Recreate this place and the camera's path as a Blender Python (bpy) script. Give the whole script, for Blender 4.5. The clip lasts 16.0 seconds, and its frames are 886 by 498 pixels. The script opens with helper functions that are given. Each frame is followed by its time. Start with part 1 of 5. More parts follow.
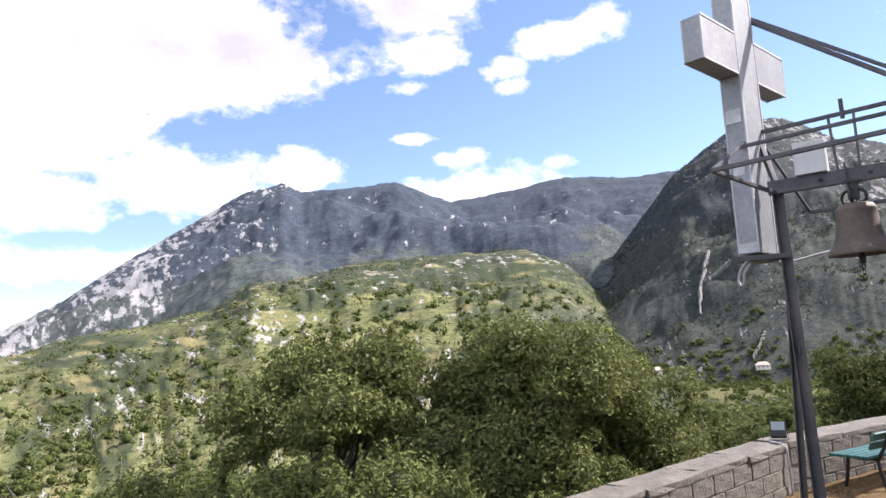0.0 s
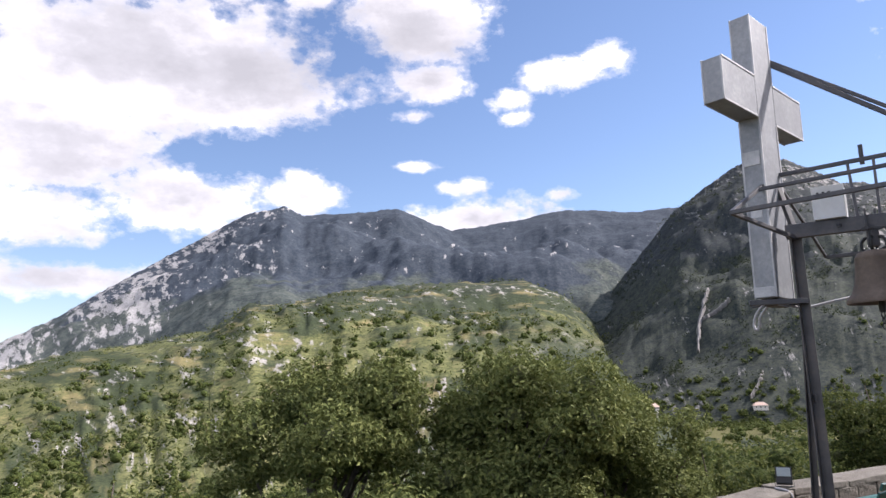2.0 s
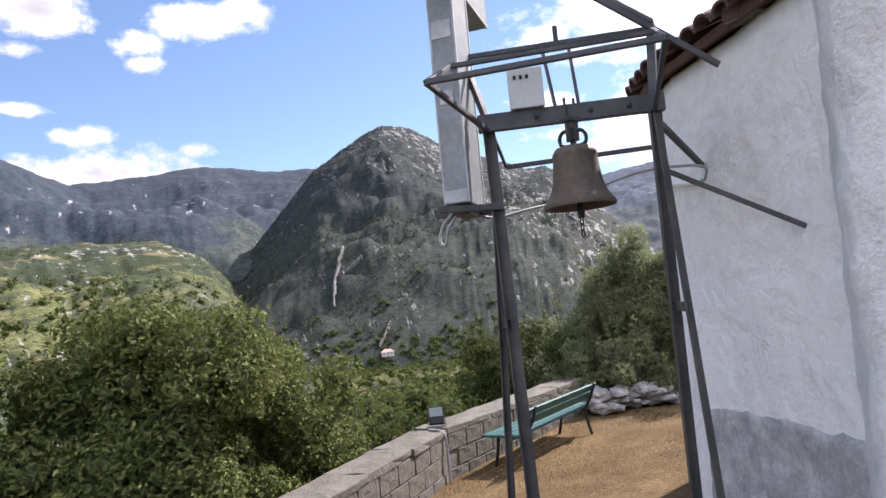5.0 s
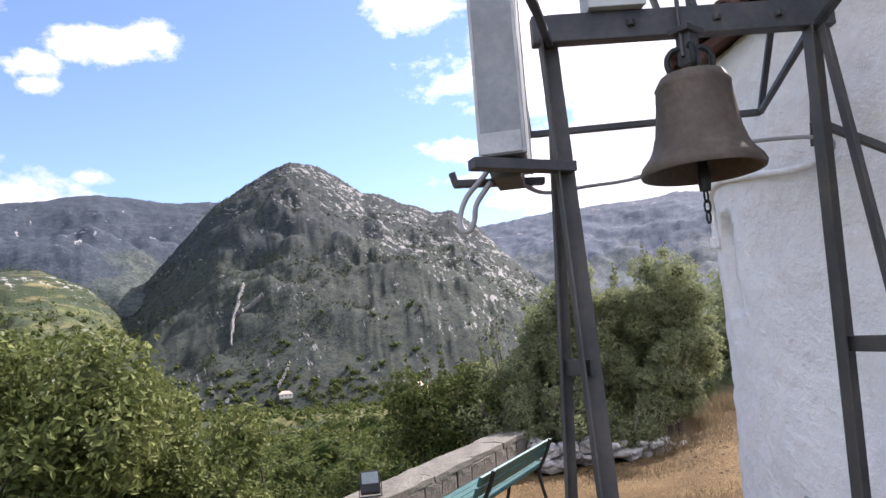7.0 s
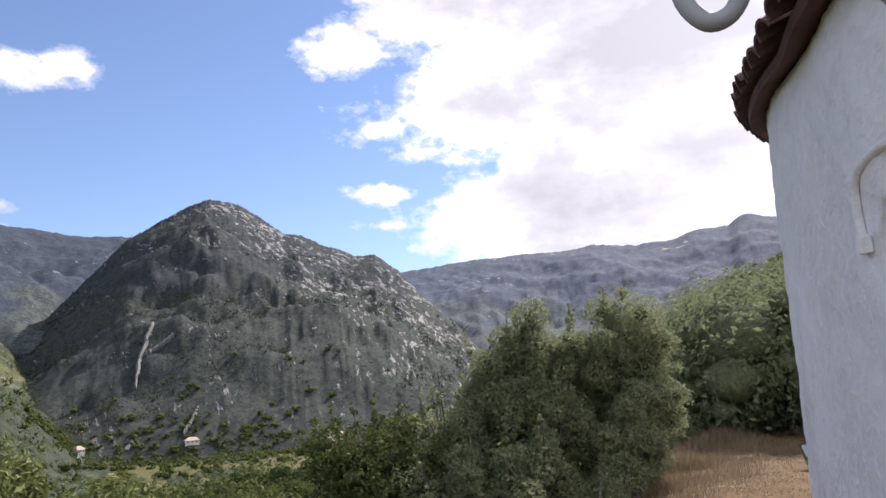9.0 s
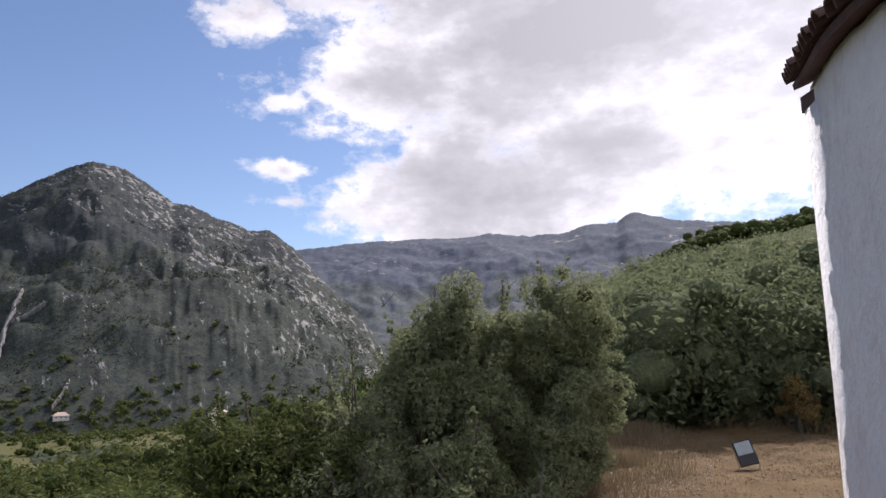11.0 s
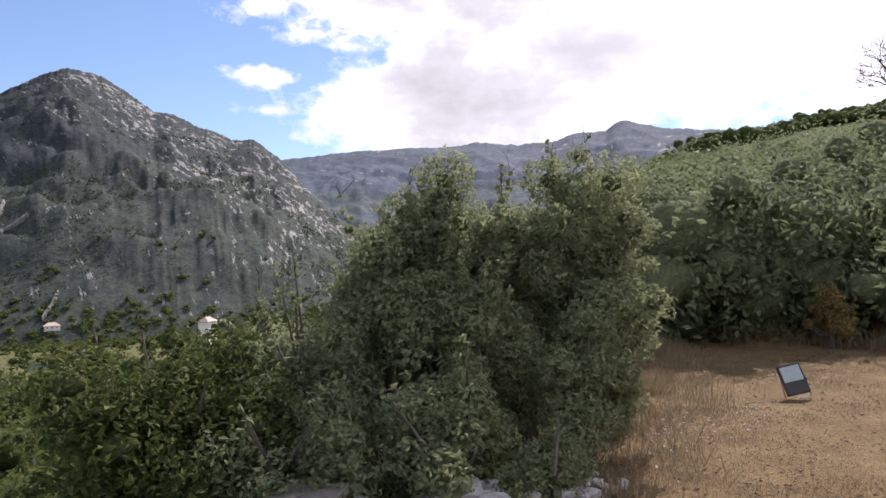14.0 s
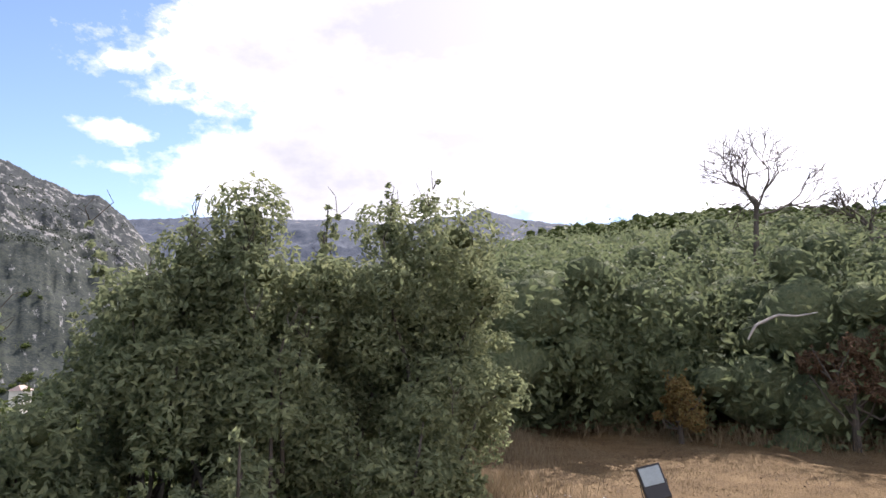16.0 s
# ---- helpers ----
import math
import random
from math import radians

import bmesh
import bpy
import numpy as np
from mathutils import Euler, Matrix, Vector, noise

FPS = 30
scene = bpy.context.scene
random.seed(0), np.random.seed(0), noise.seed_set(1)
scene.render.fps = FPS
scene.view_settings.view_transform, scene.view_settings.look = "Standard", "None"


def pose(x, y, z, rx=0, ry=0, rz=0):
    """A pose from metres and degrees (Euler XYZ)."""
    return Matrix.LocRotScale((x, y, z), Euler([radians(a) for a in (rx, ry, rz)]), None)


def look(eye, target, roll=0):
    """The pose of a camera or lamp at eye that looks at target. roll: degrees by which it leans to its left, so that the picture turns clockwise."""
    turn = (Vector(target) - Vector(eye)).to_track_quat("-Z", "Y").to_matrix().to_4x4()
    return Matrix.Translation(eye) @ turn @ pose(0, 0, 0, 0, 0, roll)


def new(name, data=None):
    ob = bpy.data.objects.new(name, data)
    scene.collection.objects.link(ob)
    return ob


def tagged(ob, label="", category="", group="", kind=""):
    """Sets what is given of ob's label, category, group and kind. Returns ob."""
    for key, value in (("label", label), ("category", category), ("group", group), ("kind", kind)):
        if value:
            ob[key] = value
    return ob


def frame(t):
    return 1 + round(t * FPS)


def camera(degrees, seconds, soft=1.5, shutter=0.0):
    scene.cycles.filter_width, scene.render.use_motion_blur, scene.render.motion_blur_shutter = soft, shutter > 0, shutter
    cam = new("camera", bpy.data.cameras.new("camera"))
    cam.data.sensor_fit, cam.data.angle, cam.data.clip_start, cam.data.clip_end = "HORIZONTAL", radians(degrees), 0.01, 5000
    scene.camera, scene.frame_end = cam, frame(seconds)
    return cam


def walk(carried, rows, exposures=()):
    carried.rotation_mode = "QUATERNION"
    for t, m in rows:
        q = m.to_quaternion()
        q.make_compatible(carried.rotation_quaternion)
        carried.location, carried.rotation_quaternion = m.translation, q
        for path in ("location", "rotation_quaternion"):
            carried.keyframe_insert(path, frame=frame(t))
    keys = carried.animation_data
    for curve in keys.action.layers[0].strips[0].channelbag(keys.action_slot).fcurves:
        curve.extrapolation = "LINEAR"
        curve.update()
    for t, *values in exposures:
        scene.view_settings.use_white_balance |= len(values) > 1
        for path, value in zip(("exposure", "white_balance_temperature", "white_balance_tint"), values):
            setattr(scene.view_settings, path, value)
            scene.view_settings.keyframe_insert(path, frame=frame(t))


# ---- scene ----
cam = camera(63.8, 16.0)
PATH = [
    (0.0, pose(0.000, 0.000, 1.679, 97.61, 3.58, 0.50)),
    (0.5, pose(-0.085, -0.033, 1.685, 97.99, 2.13, 8.00)),
    (1.0, pose(-0.128, -0.019, 1.693, 98.34, 1.49, 11.09)),
    (1.5, pose(-0.099, 0.029, 1.701, 98.19, 2.25, 3.62)),
    (2.0, pose(-0.074, 0.058, 1.718, 99.87, 1.61, 0.18)),
    (2.5, pose(-0.061, 0.058, 1.725, 102.23, 1.46, 0.50)),
    (3.0, pose(-0.062, 0.137, 1.695, 98.64, 1.78, -2.93)),
    (3.5, pose(0.032, 0.394, 1.626, 94.62, 1.42, -10.20)),
    (4.0, pose(0.067, 0.713, 1.619, 96.07, 0.13, -19.34)),
    (4.5, pose(0.109, 1.031, 1.613, 95.11, 3.71, -25.41)),
    (7.0, pose(0.573, 2.859, 1.606, 97.57, 4.20, -35.85)),
    (7.5, pose(0.748, 3.215, 1.595, 98.62, 3.81, -38.05)),
    (8.0, pose(0.913, 3.575, 1.599, 100.50, 2.63, -38.64)),
    (8.5, pose(1.094, 3.900, 1.617, 98.74, 5.07, -41.22)),
    (9.0, pose(1.318, 4.234, 1.647, 100.82, 3.21, -42.38)),
    (9.5, pose(1.485, 4.523, 1.663, 101.73, 2.70, -46.91)),
    (12.0, pose(2.798, 6.121, 1.678, 96.73, 2.35, -53.19)),
    (12.5, pose(3.123, 6.276, 1.657, 94.98, 4.77, -53.91)),
    (13.0, pose(3.430, 6.515, 1.658, 95.19, 2.88, -51.47)),
    (13.5, pose(3.723, 6.803, 1.667, 94.49, 0.29, -55.98)),
    (14.0, pose(4.018, 6.959, 1.690, 91.82, 1.72, -52.03)),
    (14.5, pose(4.335, 7.114, 1.633, 92.89, -0.18, -51.00)),
    (15.0, pose(4.680, 7.271, 1.664, 94.03, -0.91, -55.89)),
    (15.5, pose(5.062, 7.412, 1.665, 95.04, 2.65, -53.36)),
    (16.0, pose(5.413, 7.543, 1.635, 97.99, -0.88, -63.74)),
]
EXPOSURES = [(t, e, 6300, 21) for t, e in ((0.0, 1.28), (1.0, 1.0), (2.0, 0.86), (3.5, 0.84), (4.0, 1.02), (4.5, 1.02), (7.0, 1.2), (8.0, 1.02), (9.5, 0.58), (12.0, 0.22), (13.5, 0.36), (14.0, 0.65), (15.0, 0.88), (16.0, 0.92))]
walk(cam, PATH, EXPOSURES)

# ---- sky, sun ----
SUN_AZ, SUN_EL = 75.0, 43.0          # degrees to the right of +y, and above the horizon


def heading(az, el=0.0):
    a, e = radians(az), radians(el)
    return Vector((math.sin(a) * math.cos(e), math.cos(a) * math.cos(e), math.sin(e)))


class Nodes:
    """A small writer for node trees."""

    def __init__(self, tree):
        self.tree = tree

    def put(self, value, socket):
        if isinstance(value, bpy.types.NodeSocket):
            self.tree.links.new(value, socket)
        else:
            socket.default_value = value

    def math(self, op, a, b=0.0, c=0.0, clamp=False):
        n = self.tree.nodes.new("ShaderNodeMath")
        n.operation, n.use_clamp = op, clamp
        for i, v in enumerate((a, b, c)):
            self.put(v, n.inputs[i])
        return n.outputs[0]

    def noise(self, vector, scale, detail=4.0, rough=0.55, dims="3D", lac=2.0):
        n = self.tree.nodes.new("ShaderNodeTexNoise")
        n.noise_dimensions = dims
        if vector is not None:
            self.put(vector, n.inputs["Vector"])
        self.put(scale, n.inputs["Scale"])
        n.inputs["Detail"].default_value, n.inputs["Roughness"].default_value = detail, rough
        n.inputs["Lacunarity"].default_value = lac
        return n.outputs["Fac"]

    def ramp(self, fac, stops):
        n = self.tree.nodes.new("ShaderNodeValToRGB")
        self.put(fac, n.inputs[0])
        els = n.color_ramp.elements
        while len(els) < len(stops):
            els.new(0.5)
        for e, (pos, col) in zip(els, stops):
            e.position = pos
            e.color = (*col, 1.0) if isinstance(col, tuple) else (col, col, col, 1.0)
        return n.outputs[0]

    def mix(self, fac, a, b, mode="MIX"):
        n = self.tree.nodes.new("ShaderNodeMix")
        n.data_type, n.blend_type = "RGBA", mode
        self.put(fac, n.inputs[0])
        for v, s in ((a, n.inputs[6]), (b, n.inputs[7])):
            self.put((*v, 1.0) if isinstance(v, tuple) else v, s)
        return n.outputs[2]

    def coords(self, kind="Object"):
        return self.tree.nodes.new("ShaderNodeTexCoord").outputs[kind]

    def scaled(self, vector, x, y, z):
        n = self.tree.nodes.new("ShaderNodeMapping")
        self.put(vector, n.inputs[0])
        n.inputs["Scale"].default_value = (x, y, z)
        return n.outputs[0]


def build_sky():
    world = bpy.data.worlds.new("sky")
    scene.world = world
    world.use_nodes = True
    tree = world.node_tree
    tree.nodes.clear()
    n = Nodes(tree)
    sky = tree.nodes.new("ShaderNodeTexSky")
    sky.sky_type, sky.sun_disc = "NISHITA", False
    sky.sun_elevation, sky.sun_rotation = radians(SUN_EL), radians(SUN_AZ)
    sky.altitude, sky.air_density, sky.dust_density, sky.ozone_density = 500, 1.0, 0.15, 2.0
    way = n.coords("Generated")
    sep = tree.nodes.new("ShaderNodeSeparateXYZ")
    tree.links.new(way, sep.inputs[0])
    az = n.math("MULTIPLY", n.math("ARCTAN2", sep.outputs[0], sep.outputs[1]), 57.2958)
    el = n.math("MULTIPLY", n.math("ARCSINE", sep.outputs[2]), 57.2958)
    # wobble of the clouds' edges
    w1 = n.math("SUBTRACT", n.noise(n.scaled(way, 1, 1, 1.7), 9.0, 6.0, 0.62), 0.5)
    w2 = n.math("SUBTRACT", n.noise(n.scaled(way, 1, 1, 1.5), 30.0, 5.0, 0.6), 0.5)
    wob = n.math("ADD", n.math("MULTIPLY", w1, 3.4), n.math("MULTIPLY", w2, 2.2))
    # each cloud: azimuth, elevation, half width, half height
    clouds = [
        (-22, 23.2, 14.5, 5.2), (-31, 18, 9, 5), (-20.5, 13.6, 7, 2.6), (-31, 12, 6.5, 2.4), (-29, 7.4, 8, 1.1),
        (-1, 27.4, 6.2, 3.4), (-0.5, 23.0, 3.6, 1.6), (10.5, 22.9, 4.6, 1.2), (14.2, 23.8, 2.2, 1.1), (6, 21.6, 1.8, 0.9),
        (6.5, 20.0, 0.9, 0.5), (-2, 20.4, 1.8, 0.5), (-2.5, 16.5, 1.6, 0.4), (1.6, 14.7, 1.9, 0.6),
        (10.1, 13.8, 1.2, 0.5), (2.6, 12.2, 6.5, 1.7), (-11, 14.0, 3.0, 1.7), (-16.9, 29.6, 1.5, 1.5), (-10.7, 29.5, 1.8, 1.0),
        (62, 26, 24, 12), (56, 13, 15.5, 5), (95, 22, 40, 14), (48, 23, 9, 5), (38.6, 15.4, 2.6, 0.8), (38.3, 12.8, 2.2, 0.5),
        (39, 20.6, 1.8, 0.9), (35, 26.5, 4, 2.0), (44, 29.5, 8, 3), (65, 17, 9, 5), (52, 17, 5, 3),
        (-43, 18, 9, 4.5), (-42, 12.5, 6, 1.8), (-45, 8.5, 6, 1.0),
        # unseen clouds behind and overhead, added to lift the light in shade
        (-112, 30, 36, 14), (172, 36, 40, 15), (-68, 40, 24, 8), (-150, 58, 50, 12), (120, 45, 40, 16),
    ]
    best = None
    for a, e, w, h in clouds:
        dx = n.math("MULTIPLY", n.math("SUBTRACT", az, a), 1.0 / w)
        dy = n.math("MULTIPLY", n.math("SUBTRACT", el, e), 1.0 / h)
        q = n.math("SQRT", n.math("ADD", n.math("MULTIPLY", dx, dx), n.math("MULTIPLY", dy, dy)))
        f = n.math("MULTIPLY", n.math("SUBTRACT", 1.0, q), min(1.0, 0.25 + h * 0.16))
        best = f if best is None else n.math("MAXIMUM", best, f)
    field = n.math("ADD", best, n.math("MULTIPLY", wob, 0.34))
    billow = n.math("MULTIPLY", n.math("SUBTRACT", n.noise(n.scaled(way, 1, 1, 1.6), 60.0, 4.0, 0.65), 0.5), 0.22)
    cover = n.ramp(n.math("ADD", field, n.math("ADD", billow, 0.10)), [(0.0, 0.0), (0.14, 0.30), (0.24, 0.78), (0.40, 1.0)])
    body = n.math("ADD", n.math("MULTIPLY", n.noise(n.scaled(way, 1, 1, 3.2), 3.4, 5.0, 0.5), 0.75), n.math("MULTIPLY", n.noise(n.scaled(way, 1, 1, 2.2), 15.0, 5.0, 0.6), 0.25))
    body = n.math("ADD", body, n.math("MULTIPLY", field, -0.30))
    tone = n.ramp(body, [(0.16, (0.44, 0.445, 0.46)), (0.30, (0.53, 0.535, 0.55)), (0.40, (0.68, 0.68, 0.69)), (0.52, (0.95, 0.95, 0.95))])
    # thin cloud near the sun is brighter; sunlit unseen cloud behind is raised as fill
    lit = n.ramp(n.math("MULTIPLY", n.math("ABSOLUTE", az), 1 / 180.0), [(0.0, 0.80), (0.15, 0.86), (0.32, 1.08), (0.5, 1.5), (0.62, 2.0)])
    tone = n.mix(1.0, tone, lit, "MULTIPLY")
    b1 = tree.nodes.new("ShaderNodeBackground")
    b1.inputs[1].default_value = 0.095
    tree.links.new(sky.outputs[0], b1.inputs[0])
    b2 = tree.nodes.new("ShaderNodeBackground")
    b2.inputs[1].default_value = 1.0
    tree.links.new(tone, b2.inputs[0])
    mix = tree.nodes.new("ShaderNodeMixShader")
    tree.links.new(cover, mix.inputs[0])
    tree.links.new(b1.outputs[0], mix.inputs[1])
    tree.links.new(b2.outputs[0], mix.inputs[2])
    out = tree.nodes.new("ShaderNodeOutputWorld")
    tree.links.new(mix.outputs[0], out.inputs[0])


build_sky()
sun = new("sun", bpy.data.lights.new("sun", "SUN"))
sun.data.energy, sun.data.angle, sun.data.color = 5.0, radians(0.53), (1.0, 0.95, 0.86)
sun.matrix_world = look(heading(SUN_AZ, SUN_EL) * 200, (0, 0, 0))

# ---- materials ----


def surface(name, colours, scale, rough=0.8, metal=0.0, bump=0.2, grain=8.0, stretch=(1, 1, 1), fine=0.35, coord="Object", spec=0.4, depth=0.02):
    """A worn surface: colours spread by a broad noise, broken up by a fine one, with relief."""
    m = bpy.data.materials.new(name)
    m.use_nodes = True
    t = m.node_tree
    n = Nodes(t)
    b = t.nodes["Principled BSDF"]
    v = n.scaled(n.coords(coord), *stretch)
    broad = n.noise(v, scale, 5.0, 0.6)
    small = n.noise(v, scale * grain, 6.0, 0.65)
    fac = n.math("ADD", n.math("MULTIPLY", broad, 1.0 - fine), n.math("MULTIPLY", small, fine))
    k = len(colours)
    col = n.ramp(fac, [(0.30 + 0.40 * i / max(1, k - 1), c) for i, c in enumerate(colours)])
    t.links.new(col, b.inputs["Base Color"])
    b.inputs["Metallic"].default_value = metal
    b.inputs["Specular IOR Level"].default_value = spec
    r = n.ramp(small, [(0.3, max(0.05, rough - 0.12)), (0.7, min(1.0, rough + 0.1))])
    t.links.new(r, b.inputs["Roughness"])
    if bump:
        bn = t.nodes.new("ShaderNodeBump")
        bn.inputs["Strength"].default_value, bn.inputs["Distance"].default_value = bump, depth
        t.links.new(small, bn.inputs["Height"])
        t.links.new(bn.outputs[0], b.inputs["Normal"])
    return m


def leaf_material(name, dark, mid, light, tip=None, through_light=0.38, speckle=0.5):
    m = bpy.data.materials.new(name)
    m.use_nodes = True
    t = m.node_tree
    n = Nodes(t)
    b = t.nodes["Principled BSDF"]
    geo = t.nodes.new("ShaderNodeNewGeometry")
    broad = n.math("ADD", n.math("MULTIPLY", n.noise(n.coords("Object"), 0.8, 3.0, 0.6), 0.5), n.math("MULTIPLY", n.noise(n.coords("Object"), 0.07, 4.0, 0.6), 0.5))
    fac = n.math("ADD", n.math("MULTIPLY", geo.outputs["Random Per Island"], speckle), n.math("MULTIPLY", broad, 1.0 - speckle))
    stops = [(0.1, dark), (0.45, mid), (0.8, light)]
    if tip:
        stops.append((0.93, tip))
    col = n.ramp(fac, stops)
    t.links.new(col, b.inputs["Base Color"])
    b.inputs["Roughness"].default_value = 0.7
    b.inputs["Specular IOR Level"].default_value = 0.12
    tr = t.nodes.new("ShaderNodeBsdfTranslucent")
    t.links.new(col, tr.inputs[0])
    mix = t.nodes.new("ShaderNodeMixShader")
    mix.inputs[0].default_value = through_light
    t.links.new(b.outputs[0], mix.inputs[1])
    t.links.new(tr.outputs[0], mix.inputs[2])
    t.links.new(mix.outputs[0], t.nodes["Material Output"].inputs[0])
    return m


def slope_material(name, low, high, rock, rock_amount, scale=0.012, dry=None, zmix=(0.0, 1.0), cliff=None, lay=(900.0, 1.7, 1.0), slant=0.0, wooded=None):
    """A mountainside: scrub and woods in patches, pale rock where it is steep and broken. zmix: heights between which low turns to high."""
    m = bpy.data.materials.new(name)
    m.use_nodes = True
    t = m.node_tree
    n = Nodes(t)
    b = t.nodes["Principled BSDF"]
    v = n.coords("Object")
    sep = t.nodes.new("ShaderNodeSeparateXYZ")
    t.links.new(v, sep.inputs[0])
    run = t.nodes.new("ShaderNodeCombineXYZ")          # along the slope and up it, so that rock lies in upright ribs
    t.links.new(n.math("ADD", n.math("MULTIPLY", n.math("ARCTAN2", sep.outputs[0], sep.outputs[1]), lay[0]), n.math("MULTIPLY", sep.outputs[2], slant)), run.inputs[0])
    t.links.new(sep.outputs[2], run.inputs[2])
    broad = n.noise(v, scale, 6.0, 0.6)
    small = n.noise(v, scale * 7, 6.0, 0.7)
    dots = n.noise(v, scale * 30, 3.0, 0.7)
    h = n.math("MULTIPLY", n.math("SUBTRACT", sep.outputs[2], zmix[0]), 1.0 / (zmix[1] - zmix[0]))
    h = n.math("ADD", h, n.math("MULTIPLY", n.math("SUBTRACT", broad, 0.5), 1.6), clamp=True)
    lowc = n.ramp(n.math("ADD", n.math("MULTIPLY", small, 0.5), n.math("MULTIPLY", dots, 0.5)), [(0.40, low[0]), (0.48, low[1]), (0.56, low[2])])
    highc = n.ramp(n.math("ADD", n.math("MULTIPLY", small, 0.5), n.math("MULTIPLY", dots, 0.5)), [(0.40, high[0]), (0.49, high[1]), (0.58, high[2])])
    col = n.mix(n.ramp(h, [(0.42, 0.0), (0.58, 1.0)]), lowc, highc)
    if dry:
        grove = n.noise(n.scaled(run.outputs[0], 1, 1, 2.4), scale * 0.8, 6.0, 0.65)
        col = n.mix(n.ramp(grove, [(0.49, 0.0), (0.54, 0.9)]), col, n.ramp(dots, [(0.35, (0.022, 0.032, 0.018)), (0.65, (0.05, 0.064, 0.032))]))
        patch = n.noise(n.scaled(run.outputs[0], 1, 1, 2.5), scale * 2.2, 5.0, 0.6)
        col = n.mix(n.ramp(patch, [(0.55, 0.0), (0.66, 0.8)]), col, n.ramp(dots, [(0.35, dry[0]), (0.65, dry[1])]))
    if wooded:
        w = n.math("MULTIPLY", n.math("SUBTRACT", sep.outputs[0], wooded[0]), 1.0 / (wooded[1] - wooded[0]), clamp=True)
        w = n.math("MULTIPLY", w, n.ramp(n.math("MULTIPLY", n.math("ADD", sep.outputs[2], 60.0), 1 / 200.0), [(0.35, 1.0), (0.65, 0.0)]))
        far_side = n.math("MULTIPLY", n.math("SUBTRACT", n.math("ADD", sep.outputs[0], n.math("MULTIPLY", broad, 160.0)), 250.0), 0.009, clamp=True)
        col = n.mix(n.math("MAXIMUM", w, far_side), col, highc)
    crag = n.noise(n.scaled(run.outputs[0], lay[1], 1.0, lay[2]), scale * 6, 7.0, 0.70)
    crag = n.math("ADD", crag, n.math("MULTIPLY", n.math("SUBTRACT", n.noise(run.outputs[0], scale * 1.5, 4.0, 0.55), 0.5), 0.45))
    if cliff:
        side = n.math("MULTIPLY", n.math("SUBTRACT", sep.outputs[0], cliff[0]), 1.0 / (cliff[1] - cliff[0]), clamp=True)
        crag = n.math("ADD", crag, n.math("MULTIPLY", side, cliff[2]))
    lo = 0.68 - 0.16 * rock_amount
    rk = n.ramp(crag, [(lo, 0.0), (lo + 0.055, 1.0)])
    if wooded:
        rk = n.math("MULTIPLY", rk, n.math("SUBTRACT", 1.0, n.math("MAXIMUM", w, far_side)))
    col = n.mix(rk, col, n.ramp(dots, [(0.3, rock[0]), (0.7, rock[1])]))
    t.links.new(col, b.inputs["Base Color"])
    b.inputs["Roughness"].default_value = 0.95
    b.inputs["Specular IOR Level"].default_value = 0.1
    bn = t.nodes.new("ShaderNodeBump")
    bn.inputs["Strength"].default_value, bn.inputs["Distance"].default_value = 0.6, 0.025 / scale
    t.links.new(n.math("ADD", n.math("MULTIPLY", small, 0.7), n.math("MULTIPLY", dots, 0.3)), bn.inputs["Height"])
    t.links.new(bn.outputs[0], b.inputs["Normal"])
    return m


M_plaster = surface("whitewashed plaster", [(0.70, 0.685, 0.675), (0.85, 0.84, 0.835), (0.92, 0.915, 0.91)], 1.3, 0.85, bump=1.0, grain=9, fine=0.5, depth=0.03)
M_grey_base = surface("bare grey render", [(0.20, 0.20, 0.21), (0.38, 0.38, 0.39), (0.66, 0.66, 0.66)], 7.0, 0.9, bump=0.5, grain=6, depth=0.01)
M_tile = surface("weathered clay roof tile", [(0.06, 0.036, 0.031), (0.12, 0.070, 0.057), (0.19, 0.13, 0.105)], 3.0, 0.85, bump=0.4, grain=12)
M_steel = surface("painted dark steel", [(0.035, 0.036, 0.040), (0.075, 0.078, 0.085), (0.13, 0.12, 0.115)], 6.0, 0.55, metal=0.3, bump=0.15, grain=9, depth=0.004)
M_post = surface("weathered grey steel", [(0.045, 0.045, 0.047), (0.085, 0.083, 0.082), (0.14, 0.12, 0.105)], 5.0, 0.6, metal=0.3, bump=0.15, grain=9, depth=0.004)
M_cross = surface("grey sheet metal", [(0.15, 0.16, 0.172), (0.235, 0.25, 0.265), (0.36, 0.375, 0.39)], 3.5, 0.55, metal=0.25, bump=0.15, grain=9, fine=0.5, depth=0.004)
M_cross_edge = surface("pale worn sheet metal", [(0.26, 0.27, 0.28), (0.40, 0.41, 0.42), (0.56, 0.56, 0.56)], 9.0, 0.6, metal=0.3, bump=0.15, grain=10, depth=0.004)
M_bronze = surface("rusty brown bell bronze", [(0.075, 0.060, 0.050), (0.135, 0.108, 0.088), (0.22, 0.18, 0.148)], 6.0, 0.72, metal=0.35, bump=0.35, grain=7, fine=0.5, depth=0.006)
M_concrete = surface("weathered concrete", [(0.065, 0.059, 0.048), (0.135, 0.123, 0.103), (0.215, 0.20, 0.172)], 2.4, 0.92, bump=1.0, grain=9, fine=0.5, depth=0.025)
M_stone = surface("pale limestone rubble", [(0.1600, 0.1560, 0.1480), (0.3360, 0.3280, 0.3200), (0.5280, 0.5200, 0.5120)], 9.0, 0.9, bump=0.7, grain=5, depth=0.02)
M_dry = surface("dry trampled grass and earth", [(0.058, 0.038, 0.019), (0.135, 0.088, 0.042), (0.235, 0.168, 0.088)], 1.6, 0.95, bump=1.0, grain=14, fine=0.58, depth=0.03, spec=0.1)
